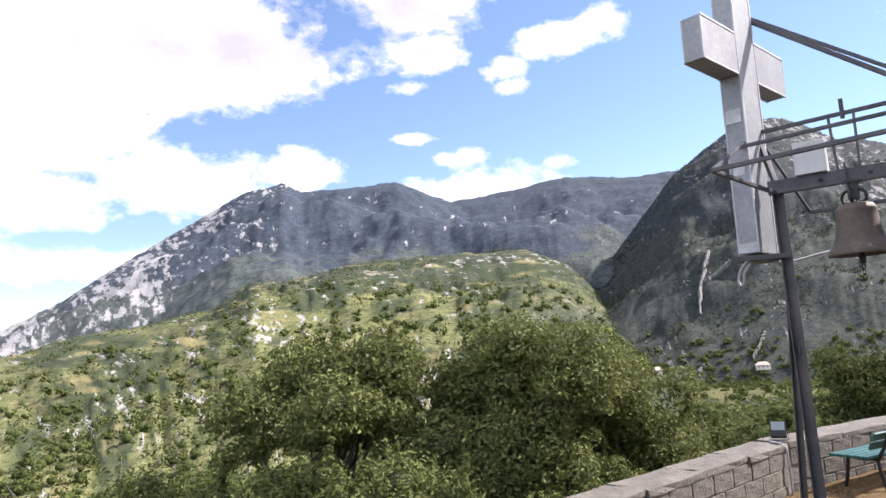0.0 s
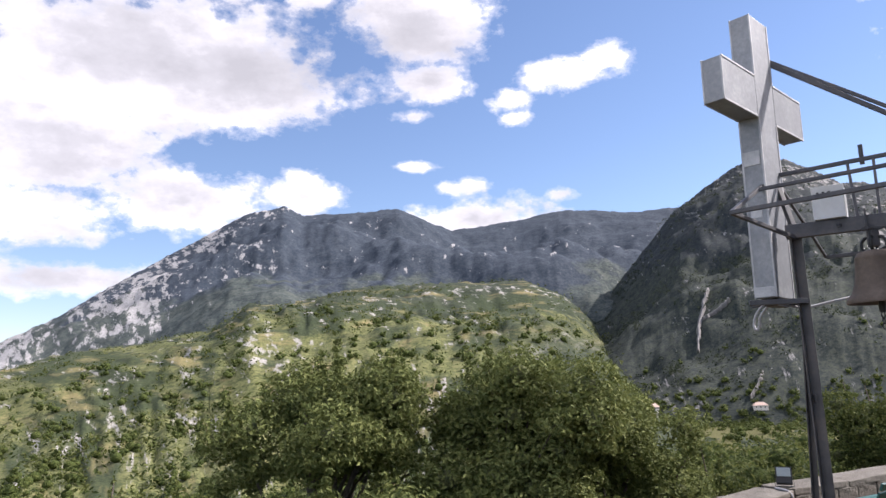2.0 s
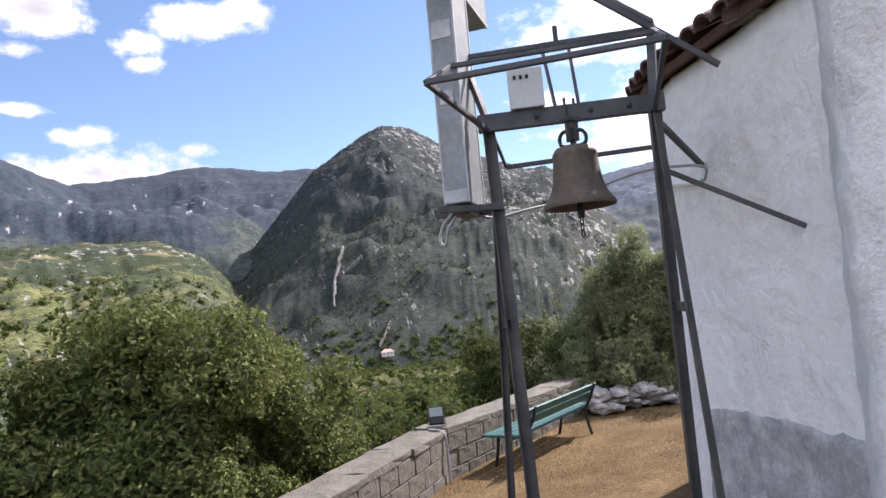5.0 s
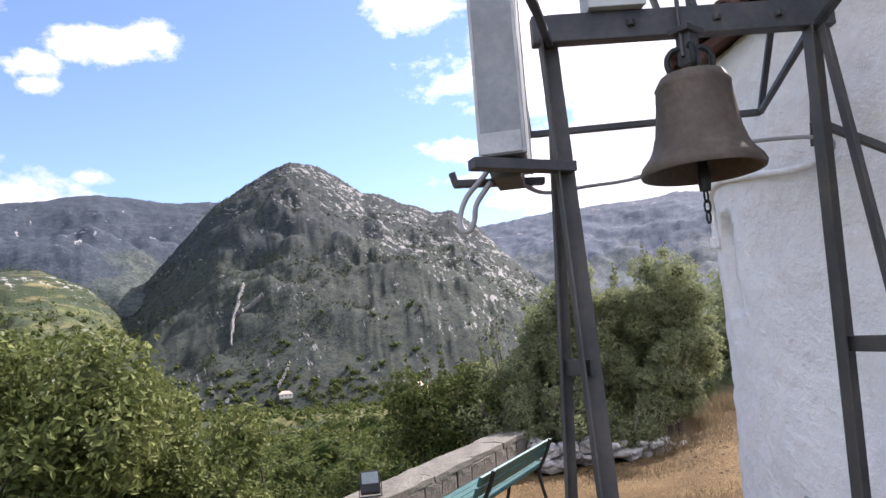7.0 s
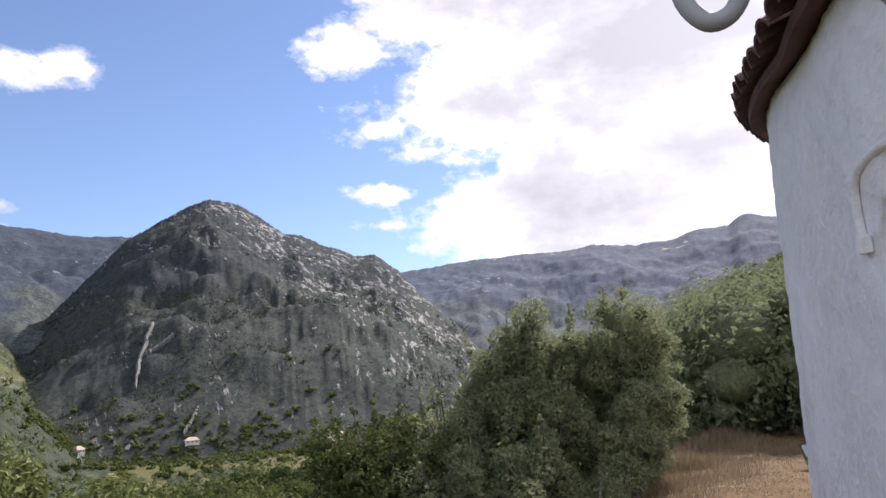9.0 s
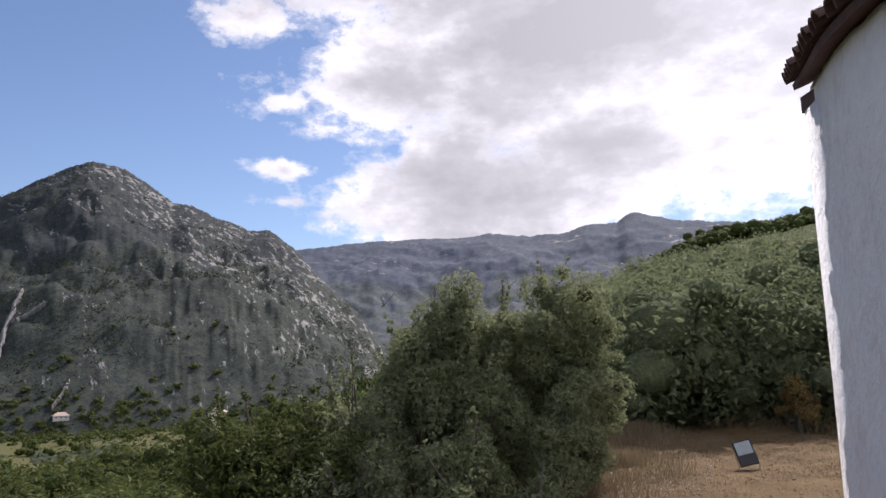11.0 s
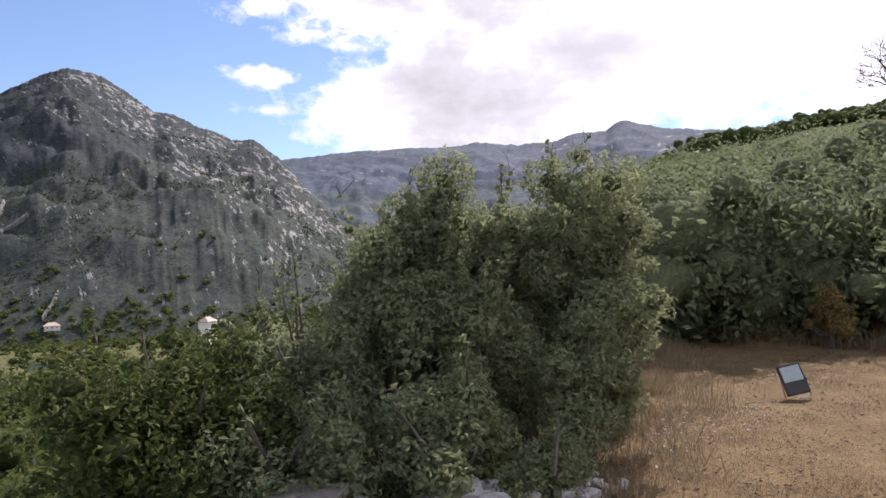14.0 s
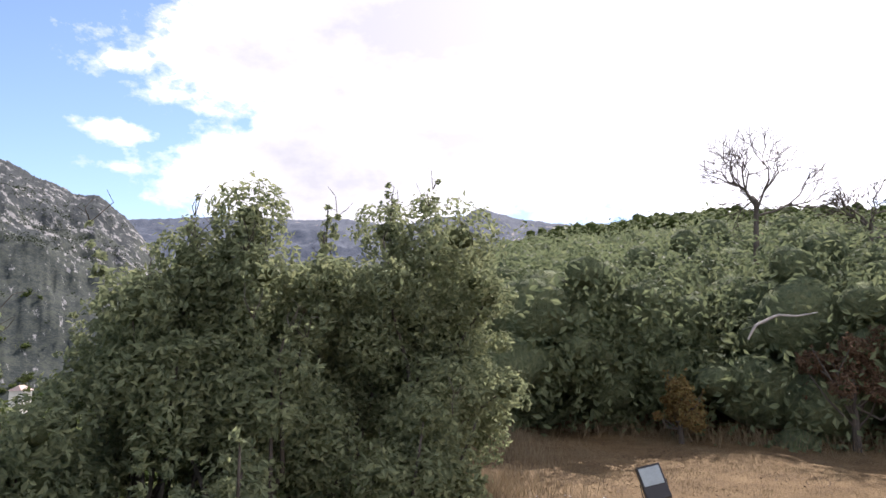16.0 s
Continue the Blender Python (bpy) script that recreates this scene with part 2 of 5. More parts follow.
M_bark = surface("grey brown bark", [(0.05, 0.04, 0.03), (0.10, 0.085, 0.07), (0.16, 0.14, 0.12)], 6.0, 0.95, bump=0.6, stretch=(1, 1, 0.25), spec=0.1)
M_green_slat = surface("teal green painted slat", [(0.010, 0.05, 0.048), (0.018, 0.09, 0.085), (0.05, 0.15, 0.145)], 4.0, 0.55, bump=0.15, stretch=(1, 1, 1), grain=10, depth=0.004)
M_iron = surface("black cast iron", [(0.012, 0.014, 0.014), (0.025, 0.028, 0.028), (0.045, 0.045, 0.042)], 8.0, 0.5, metal=0.4, bump=0.1, depth=0.003)
M_cable = surface("grey plastic conduit", [(0.30, 0.30, 0.31), (0.38, 0.38, 0.39)], 6.0, 0.6, bump=0.05)
M_box = surface("pale grey steel box", [(0.48, 0.50, 0.50), (0.56, 0.58, 0.58), (0.62, 0.64, 0.64)], 4.0, 0.5, bump=0.05)
M_black = surface("black plastic", [(0.010, 0.010, 0.011), (0.02, 0.02, 0.022)], 9.0, 0.45, bump=0.05)
M_soil = surface("leafy slope soil", [(0.05, 0.05, 0.02), (0.09, 0.09, 0.035), (0.14, 0.12, 0.06)], 0.4, 0.95, bump=0.8, grain=12, depth=0.05, spec=0.1)
M_leaf_a = leaf_material("olive green leaves", (0.050, 0.068, 0.022), (0.115, 0.138, 0.043), (0.20, 0.218, 0.075), (0.34, 0.32, 0.15), 0.25)
M_leaf_b = leaf_material("dull oak leaves", (0.125, 0.148, 0.080), (0.205, 0.232, 0.126), (0.285, 0.298, 0.155), (0.46, 0.41, 0.24), 0.5)
M_leaf_v = leaf_material("bright valley leaves", (0.020, 0.033, 0.012), (0.062, 0.082, 0.024), (0.135, 0.145, 0.042), (0.24, 0.21, 0.075))
# crown cores: the shade in the gaps between leaves is put into this colour
M_heart = surface("opaque crown core with painted shade", [(0.045, 0.053, 0.026), (0.095, 0.108, 0.05), (0.165, 0.175, 0.083)], 9.0, 0.95, bump=0.8, grain=5, spec=0.05, depth=0.05)
M_mass_v = surface("mass of bright valley leaves", [(0.014, 0.022, 0.008), (0.055, 0.074, 0.022), (0.14, 0.15, 0.045)], 1.6, 0.95, bump=1.0, grain=4, spec=0.05, depth=0.3, fine=0.5)
M_mass_d = surface("mass of dark hillside leaves", [(0.08, 0.10, 0.055), (0.15, 0.175, 0.092), (0.225, 0.24, 0.125)], 2.2, 0.95, bump=1.0, grain=4, spec=0.05, depth=0.2, fine=0.5)
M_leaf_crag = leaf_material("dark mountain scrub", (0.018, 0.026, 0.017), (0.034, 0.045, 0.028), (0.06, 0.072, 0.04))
M_leaf_dry = leaf_material("ochre drying leaves", (0.10, 0.062, 0.028), (0.22, 0.14, 0.055), (0.30, 0.25, 0.09))
M_leaf_red = leaf_material("reddish drying leaves", (0.075, 0.058, 0.036), (0.16, 0.10, 0.062), (0.24, 0.15, 0.09))
M_leaf_d = leaf_material("dark hillside leaves", (0.085, 0.108, 0.060), (0.15, 0.178, 0.092), (0.22, 0.238, 0.122), (0.31, 0.24, 0.14), 0.45, 0.3)
M_straw = leaf_material("dry straw weeds", (0.12, 0.088, 0.052), (0.20, 0.15, 0.088), (0.31, 0.245, 0.15), None, 0.2)
# cloud shadow and blue haze are put into these woods' colours, bluer higher up
M_forest = slope_material("wooded mountain with haze and cloud shadow tint", ((0.031, 0.041, 0.042), (0.050, 0.062, 0.060), (0.084, 0.095, 0.082)), ((0.026, 0.036, 0.050), (0.038, 0.049, 0.064), (0.055, 0.066, 0.080)),
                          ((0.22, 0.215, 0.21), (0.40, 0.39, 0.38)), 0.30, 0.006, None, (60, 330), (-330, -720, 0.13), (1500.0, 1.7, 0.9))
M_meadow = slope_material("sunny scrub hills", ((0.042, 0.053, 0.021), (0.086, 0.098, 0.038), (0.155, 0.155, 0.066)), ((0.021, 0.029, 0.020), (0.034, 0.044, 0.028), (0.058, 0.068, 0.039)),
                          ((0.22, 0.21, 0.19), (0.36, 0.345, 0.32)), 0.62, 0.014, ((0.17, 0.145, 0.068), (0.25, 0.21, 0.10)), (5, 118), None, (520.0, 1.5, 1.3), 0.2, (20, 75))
# the scrub's colours carry a blue tint that stands in for haze
M_crag = slope_material("rocky wooded mountain with haze tint", ((0.018, 0.024, 0.023), (0.029, 0.036, 0.033), (0.050, 0.057, 0.044)), ((0.018, 0.023, 0.027), (0.028, 0.034, 0.037), (0.045, 0.052, 0.048)),
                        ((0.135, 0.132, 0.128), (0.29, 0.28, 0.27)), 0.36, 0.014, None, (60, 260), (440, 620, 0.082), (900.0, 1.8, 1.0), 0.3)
# aerial haze is put into the ridge's base colours as blue
M_far = slope_material("distant wooded ridge with haze tint", ((0.050, 0.064, 0.076), (0.068, 0.082, 0.092), (0.10, 0.11, 0.108)), ((0.050, 0.063, 0.092), (0.064, 0.079, 0.108), (0.085, 0.097, 0.122)),
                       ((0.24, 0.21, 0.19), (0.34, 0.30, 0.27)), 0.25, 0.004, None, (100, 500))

M_stucco = surface("coarse whitewashed stucco", [(0.58, 0.575, 0.57), (0.76, 0.755, 0.75), (0.86, 0.86, 0.86)], 2.5, 0.9, bump=0.9, grain=16, fine=0.5, depth=0.02)
M_litter = surface("brown fallen leaves", [(0.040, 0.024, 0.013), (0.085, 0.052, 0.028), (0.16, 0.11, 0.06)], 2.5, 0.9, bump=0.0, fine=0.6)
M_soffit = surface("dark stained eave boards", [(0.05, 0.025, 0.02), (0.10, 0.05, 0.04), (0.15, 0.08, 0.06)], 5.0, 0.85, bump=0.3)
M_mortar = surface("grey mortar", [(0.10, 0.092, 0.076), (0.165, 0.15, 0.126), (0.24, 0.222, 0.192)], 4.0, 0.95, bump=0.9, depth=0.02)
M_brick = surface("dark red brick", [(0.06, 0.034, 0.030), (0.10, 0.055, 0.045), (0.15, 0.09, 0.075)], 8.0, 0.9, bump=0.4)
M_glassy = surface("dusty lamp glass", [(0.24, 0.28, 0.28), (0.34, 0.39, 0.39)], 6.0, 0.15, bump=0.0, spec=0.8)
M_blue = surface("bright blue plastic", [(0.04, 0.16, 0.55), (0.06, 0.22, 0.65)], 6.0, 0.5, bump=0.05)
M_scree = surface("pale loose scree", [(0.1054, 0.1023, 0.0992), (0.1612, 0.1550, 0.1488), (0.2046, 0.1984, 0.1891)], 0.05, 0.95, bump=0.3)
M_pale_wood = surface("bleached dead wood", [(0.30, 0.27, 0.24), (0.42, 0.39, 0.35)], 6.0, 0.9, bump=0.3)
M_wall_far = surface("cream house wall", [(0.60, 0.56, 0.50), (0.72, 0.68, 0.62)], 0.5, 0.9, bump=0.1)
M_roof_far = surface("red tile roof", [(0.38, 0.27, 0.22), (0.50, 0.38, 0.32)], 0.8, 0.9, bump=0.2)

# ---- mesh helpers ----


def mesh_object(name, verts, faces, material, parent=None, smooth=False):
    me = bpy.data.meshes.new(name)
    me.from_pydata([tuple(map(float, v)) for v in verts], [], faces)
    me.materials.append(material)
    if smooth:
        me.polygons.foreach_set("use_smooth", [True] * len(me.polygons))
    ob = new(name, me)
    if parent:
        ob.parent = parent
    return ob


def part(name, bm, material, parent=None, label="", smooth=False):
    me = bpy.data.meshes.new(name)
    bmesh.ops.recalc_face_normals(bm, faces=bm.faces)
    bm.to_mesh(me)
    bm.free()
    me.materials.append(material)
    if smooth:
        me.polygons.foreach_set("use_smooth", [True] * len(me.polygons))
    ob = new(name, me)
    if parent:
        ob.parent = parent
    if label:
        ob["label"] = label
    return ob


def thing(name, place, label, category, group=""):
    e = new(name)
    e.matrix_world = place if isinstance(place, Matrix) else Matrix.Translation(place)
    return tagged(e, label, category, group)


def box(bm, size, m=None, bevel=0.0):
    """A box of that size about its centre, laid by m, with bevelled edges."""
    made = bmesh.ops.create_cube(bm, size=1.0)["verts"]
    bmesh.ops.scale(bm, vec=size, verts=made)
    if bevel:
        edges = list({e for v in made for e in v.link_edges})
        made = list({v for f in bmesh.ops.bevel(bm, geom=edges, offset=bevel, segments=2, affect="EDGES", profile=0.6)["faces"] for v in f.verts} | {v for v in made if v.is_valid})
    if m is not None:
        bmesh.ops.transform(bm, matrix=m, verts=[v for v in made if v.is_valid])
    return bm


def along(a, b, up=Vector((0, 0, 1))):
    """The pose at the middle of a to b, its z axis along the way from a to b."""
    a, b = Vector(a), Vector(b)
    z = (b - a).normalized()
    x = up.cross(z)
    if x.length < 0.05:
        x = Vector((1, 0, 0))
    x.normalize()
    y = z.cross(x)
    r = Matrix((x, y, z)).transposed().to_4x4()
    return Matrix.Translation((a + b) / 2) @ r, (b - a).length


def bar(bm, a, b, w, d, bevel=0.004, up=Vector((0, 0, 1))):
    m, ln = along(a, b, up)
    return box(bm, (w, d, ln), m, bevel)


def angle_bar(bm, a, b, w, t=0.005, flip=1, up=Vector((0, 0, 1))):
    """An L-profile bar from a to b with legs w wide."""
    m, ln = along(a, b, up)
    box(bm, (w, t, ln), m @ Matrix.Translation((0, flip * (w - t) / 2, 0)), t * 0.3)
    box(bm, (t, w - t, ln), m @ Matrix.Translation((-(w - t) / 2, -flip * t / 2, 0)), t * 0.3)
    return bm


def lathe(bm, profile, steps=40):
    """A turned body from (radius, height) pairs, open where the radius does not reach 0."""
    rings = []
    for r, z in profile:
        if r < 1e-5:
            rings.append([bm.verts.new((0, 0, z))])
        else:
            rings.append([bm.verts.new((r * math.cos(2 * math.pi * i / steps), r * math.sin(2 * math.pi * i / steps), z)) for i in range(steps)])
    for p, q in zip(rings, rings[1:]):
        for i in range(steps):
            j = (i + 1) % steps
            vs = [p[i % len(p)], p[j % len(p)], q[j % len(q)], q[i % len(q)]]
            vs = list(dict.fromkeys(vs))
            if len(vs) > 2:
                bm.faces.new(vs)
    return bm


def tube(bm, points, radius, sides=8, smooth_steps=0):
    """A round tube through points; a radius for each point, or one for all."""
    pts = [Vector(p) for p in points]
    if smooth_steps:
        if isinstance(radius, (list, tuple)):
            k = (len(pts) - 1) * smooth_steps + 1
            radius = list(np.interp(np.arange(k) / smooth_steps, np.arange(len(pts)), radius))
        out = []
        for i in range(len(pts) - 1):
            p0, p1, p2, p3 = pts[max(0, i - 1)], pts[i], pts[i + 1], pts[min(len(pts) - 1, i + 2)]
            for k in range(smooth_steps):
                s = k / smooth_steps
                out.append(0.5 * ((2 * p1) + (p2 - p0) * s + (2 * p0 - 5 * p1 + 4 * p2 - p3) * s * s + (3 * p1 - p0 - 3 * p2 + p3) * s ** 3))
        pts = out + [pts[-1]]
    radii = [float(r) for r in radius] if isinstance(radius, (list, tuple)) else [radius] * len(pts)
    side = None
    rings = []
    for i, p in enumerate(pts):
        d = (pts[min(i + 1, len(pts) - 1)] - pts[max(i - 1, 0)]).normalized()
        if side is None:
            side = d.orthogonal().normalized()
        side = (side - d * side.dot(d)).normalized()
        up = d.cross(side)
        rings.append([bm.verts.new(p + radii[i] * (side * math.cos(2 * math.pi * k / sides) + up * math.sin(2 * math.pi * k / sides))) for k in range(sides)])
    for a, b in zip(rings, rings[1:]):
        for k in range(sides):
            bm.faces.new((a[k], a[(k + 1) % sides], b[(k + 1) % sides], b[k]))
    bm.faces.new(rings[0][::-1])
    bm.faces.new(rings[-1])
    return bm


def curve_at(points, x):
    return float(np.interp(x, [p[0] for p in points], [p[1] for p in points]))


def wave(x, y, z=0.0, octaves=5):
    return noise.fractal(Vector((x, y, z)), 0.9, 2.1, octaves)

# ---- the ground and the mountains ----
EDGE = [(-60, -30), (-6, 0.2), (0.6, 6.15), (3.5, 9.0), (7.2, 10.8), (9.3, 10.0), (12, 11.2), (16, 13), (40, 22), (300, 60)]


def ground_height(x, y):
    """The terrace is level, sinks a little towards its low wall, and beyond its edge the hillside falls into the valley."""
    s = min(1.0, max(0.0, (y - 0.55 * x - 3.2) / 2.0))
    z = -0.2 * s * s * (3 - 2 * s)
    d = (y - curve_at(EDGE, x)) * 0.8
    if d > 0:
        steep = 0.21
        z += -1.0 * min(1.0, d / 0.5) - steep * d - 0.4 * (wave(x * 0.05, y * 0.05) if d > 4 else 0)
    right = min(45.0, max(0.0, x - 21)) * (1.0 if d < 0 else max(0.0, 1 - d / 25))
    z += 0.25 * right
    if d < 0.2:
        z += 0.02 * wave(x * 0.9, y * 0.9) + 0.012 * wave(x * 4, y * 4)
    return max(z, -46.0 + 3 * wave(x * 0.004, y * 0.004))


def build_ground():
    verts, faces = [], []
    radii = [0.0] + list(np.geomspace(0.25, 4300, 150))
    turns = 200
    for r in radii:
        for k in range(turns):
            a = 2 * math.pi * k / turns
            x, y = 4.0 + r * math.sin(a), 6.0 + r * math.cos(a)
            verts.append((x, y, ground_height(x, y)))
    for i in range(len(radii) - 1):
        for k in range(turns):
            j = (k + 1) % turns
            faces.append((i * turns + k, i * turns + j, (i + 1) * turns + j, (i + 1) * turns + k))
    ob = mesh_object("ground", verts, faces, M_dry, smooth=True)
    ob.data.materials.append(M_soil)
    idx = []
    for p in ob.data.polygons:
        c = p.center
        idx.append(1 if (c.y > curve_at(EDGE, c.x) + 0.1 or c.length > 70) else 0)
    ob.data.polygons.foreach_set("material_index", idx)
    return tagged(ob, "dry trampled grass terrace falling to a green valley", "ground", kind="structure")


def mountain(name, crest, foot_r, crest_r, foot_z, material, label, rough=0.06, seed=0.0, spurs=6.0, columns=560, rows=70, bend=1.0, ribs=0.0, rib_run=30.0, rib_from=-999.0, fringe=0.0010):
    """A mountainside in a fan round the terrace: it climbs from its foot to a crest with the given bearings and heights in degrees.
    ribs: height of the rock ribs and gullies that run down it, from the bearing rib_from on."""
    a0, a1 = crest[0][0], crest[-1][0]
    verts, faces = [], []
    for i in range(columns + 1):
        az = a0 + (a1 - a0) * i / columns
        el = curve_at(crest, az)
        d = heading(az)
        top = 1.66 + crest_r * math.tan(radians(el))
        jag = crest_r * 0.0018 * wave(az * 1.3, seed, 3.3) + crest_r * fringe * wave(az * 9, seed, 3.3)
        gate = min(1.0, max(0.25, (az - rib_from) / 4.0))
        for k in range(rows + 1):
            s = k / rows * 1.12
            r = foot_r + (crest_r - foot_r) * s
            rise = min(s, 1.0)
            p = rise ** bend
            x, y = d.x * r, d.y * r
            z = foot_z + (top - foot_z) * p + jag * rise ** 14 - max(0.0, s - 1.0) * crest_r * 0.5
            span = max(0.0, top - foot_z)
            body = math.sin(math.pi * rise) ** 0.8 if rise < 1 else 0.0
            spur = wave(x * spurs / 3600 + seed, y * spurs / 3600, seed) + 0.16 * wave(x * spurs / 900, y * spurs / 900, seed)
            z += span * rough * spur * body
            z += crest_r * 0.0035 * wave(x * 0.02, y * 0.02, seed) * body
            if ribs:
                u = az * rib_run / 30.0 + 5.0 * rise + 0.8 * wave(az * 0.5, rise * 4, seed)
                z += ribs * gate * body * (0.6 * (1 - 2 * abs(noise.noise(Vector((u * 0.7, rise * 5.0, seed))))) + 0.6 * wave(u * 0.9, rise * 9.0, seed, 2))
            verts.append((x, y, z))
    n = rows + 1
    for i in range(columns):
        for k in range(rows):
            faces.append((i * n + k, i * n + k + 1, (i + 1) * n + k + 1, (i + 1) * n + k))
    ob = mesh_object(name, verts, faces, material, smooth=True)
    return tagged(ob, label, "mountain", kind="structure")


build_ground()
CREST_PEAKS = [(-75, -2), (-50, -1.5), (-35.2, 1.3), (-29.1, 4.3), (-23.7, 7.9), (-17.6, 11.6), (-15.7, 12.7), (-12.7, 13.4), (-11.2, 12.7), (-7, 12.9), (-3.5, 13.2),
               (0.8, 11.4), (2.2, 11.5), (6.8, 12.0), (9.5, 12.5), (11.3, 12.5), (15.5, 12.0), (19.2, 12.1), (30, 11)]
CREST_HILLS = [(-80, -3), (-50, -1.5), (-31.7, 1.0), (-28, 2.1), (-22.2, 2.9), (-18.2, 3.9), (-15.3, 5.8), (-11, 6.0), (-8.3, 6.7), (-4.7, 7.1), (0.8, 7.1), (6.7, 7.0), (9.8, 5.6), (11.5, 4.0), (13, 2.0), (14.5, 0.2), (16, -1.4), (18, -2.4), (21, -2.7), (24, -2.8), (50, -2.9)]
CREST_CRAG = [(5, -1), (10.5, 3.8), (12.8, 5.3), (16, 9.0), (18.7, 12), (20.8, 13.3), (22.5, 14.3), (24.2, 15.1), (25.7, 15.0), (27, 14.6), (28.6, 13.6), (30.1, 12.5), (31.5, 12.4), (32.8, 11.7), (34.6, 11.2),
              (35.6, 10.65), (37.3, 10.7), (38, 10.2), (39.3, 9.2), (40.8, 7.35), (42.6, 5.6), (44.2, 4.2), (46, 1.7), (49, -2)]
CREST_FAR = [(30, 8), (39.3, 9.15), (42.2, 9.45), (45.8, 9.85), (49.9, 9.95), (52.7, 9.95), (55, 10.25), (58.2, 9.9), (61.2, 10.05), (62.8, 10.6), (65.2, 10.6), (65.9, 11.2), (66.8, 11.3), (69.7, 10.5), (72.6, 10.1), (76, 9.7), (85, 9), (110, 7)]
CREST_DARK = [(58, 1), (63, 3.6), (66.9, 6.2), (69.9, 7.7), (71, 8.6), (72.7, 9.1), (76, 9.15), (78.4, 9.5), (81, 9.7), (84.5, 9.8), (88, 9.7), (92, 9.4), (97, 8.8), (130, 7.5)]
RIDGE = mountain("mountain_1", CREST_PEAKS, 900, 2600, -46, M_forest, "wooded mountain ridge with a pale rocky peak, coloured for haze and cloud shadow", 0.13, 1.7, 8.0, ribs=5.0, rib_run=12.0)
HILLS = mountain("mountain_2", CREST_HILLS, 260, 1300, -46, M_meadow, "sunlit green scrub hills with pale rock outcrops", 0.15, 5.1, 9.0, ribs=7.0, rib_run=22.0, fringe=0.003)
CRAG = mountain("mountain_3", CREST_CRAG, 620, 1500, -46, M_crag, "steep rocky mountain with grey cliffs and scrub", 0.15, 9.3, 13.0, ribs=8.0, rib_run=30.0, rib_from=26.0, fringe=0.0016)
FAR = mountain("mountain_4", CREST_FAR, 1700, 3600, -46, M_far, "distant wooded ridge under cloud, haze put into its colour", 0.10, 13.9, ribs=12.0, rib_run=12.0)
DARK = mountain("mountain_5", CREST_DARK, 70, 260, 4.0, M_mass_v, "wooded hill rising behind the terrace", 0.05, 21.3, 60.0, columns=160, rows=70)


CRAG_POINTS = np.array([v.co for v in CRAG.data.vertices]).reshape(-1, 71, 3)
CRAG_AZ = np.degrees(np.arctan2(CRAG_POINTS[:, 40, 0], CRAG_POINTS[:, 40, 1]))


def on_crag(az, el):
    """The point of the rocky mountain at that bearing and height, in degrees."""
    f = float(np.interp(az, CRAG_AZ, np.arange(len(CRAG_AZ))))
    i = min(int(f), len(CRAG_AZ) - 2)
    col = CRAG_POINTS[i] * (1 - f + i) + CRAG_POINTS[i + 1] * (f - i)
    up = np.degrees(np.arctan2(col[:, 2] - 1.66, np.hypot(col[:, 0], col[:, 1])))
    k = max(1, int(np.argmax(up >= el)))
    w = (el - up[k - 1]) / max(1e-6, up[k] - up[k - 1])
    return Vector(col[k - 1] * (1 - w) + col[k] * w)


def scree(line, width, label):
    """A chute of loose stones that lies on the rocky mountain along bearings and heights in degrees."""
    verts, faces = [], []
    n, across = 40, 7
    for i in range(n):
        k = i / (n - 1) * (len(line) - 1)
        a = curve_at([(q, p[0]) for q, p in enumerate(line)], k) + 0.10 * wave(i * 0.35, width)
        e = curve_at([(q, p[1]) for q, p in enumerate(line)], k)
        half = width * (0.35 + 0.65 * math.sin(math.pi * (0.12 + 0.8 * i / n))) * (1 + 0.7 * wave(i * 0.5, width, 2.0))
        for j in range(across):
            q = on_crag(a + half * (j / (across - 1) * 2 - 1) + 0.03 * wave(i, j), e)
            edge = abs(j / (across - 1) * 2 - 1) ** 2
            verts.append(q + Vector((-q.x, -q.y, 0)).normalized() * 4.0 * (1 - edge) + Vector((0, 0, 3.2 - 5.5 * edge + 1.2 * wave(i * 0.9, j * 1.7))))
    for i in range(n - 1):
        for j in range(across - 1):
            a = i * across + j
            faces.append((a, a + 1, a + across + 1, a + across))
    return tagged(mesh_object("scree", verts, faces, M_scree, smooth=True), label, "scree", kind="structure")


SCREE = "pale scree chute on the rocky mountain"
scree([(20.5, 5.6), (20.2, 4.9), (19.9, 3.9), (19.6, 2.8), (19.4, 1.0)], 0.19, SCREE)
scree([(21.9, 4.7), (21.3, 4.2), (20.6, 3.7), (19.9, 3.4)], 0.17, SCREE)
scree([(23.7, -0.7), (23.2, -1.7), (22.7, -2.5)], 0.13, SCREE)

# ---- chapel ----
def round_line(points, steps):
    pts = [Vector((*p, 0)) for p in points]
    out = []
    for i in range(len(pts) - 1):
        p0, p1, p2, p3 = pts[max(0, i - 1)], pts[i], pts[i + 1], pts[min(len(pts) - 1, i + 2)]
        for k in range(steps):
            s = k / steps
            q = 0.5 * ((2 * p1) + (p2 - p0) * s + (2 * p0 - 5 * p1 + 4 * p2 - p3) * s * s + (3 * p1 - p0 - 3 * p2 + p3) * s ** 3)
            out.append((q.x, q.y))
    return out + [points[-1]]


def line_normals(line):
    out = []
    n = len(line)
    for i in range(n):
        a, b = line[max(0, i - 1)], line[min(n - 1, i + 1)]
        d = Vector((b[0] - a[0], b[1] - a[1], 0)).normalized()
        out.append(Vector((-d.y, d.x, 0)))
    return out


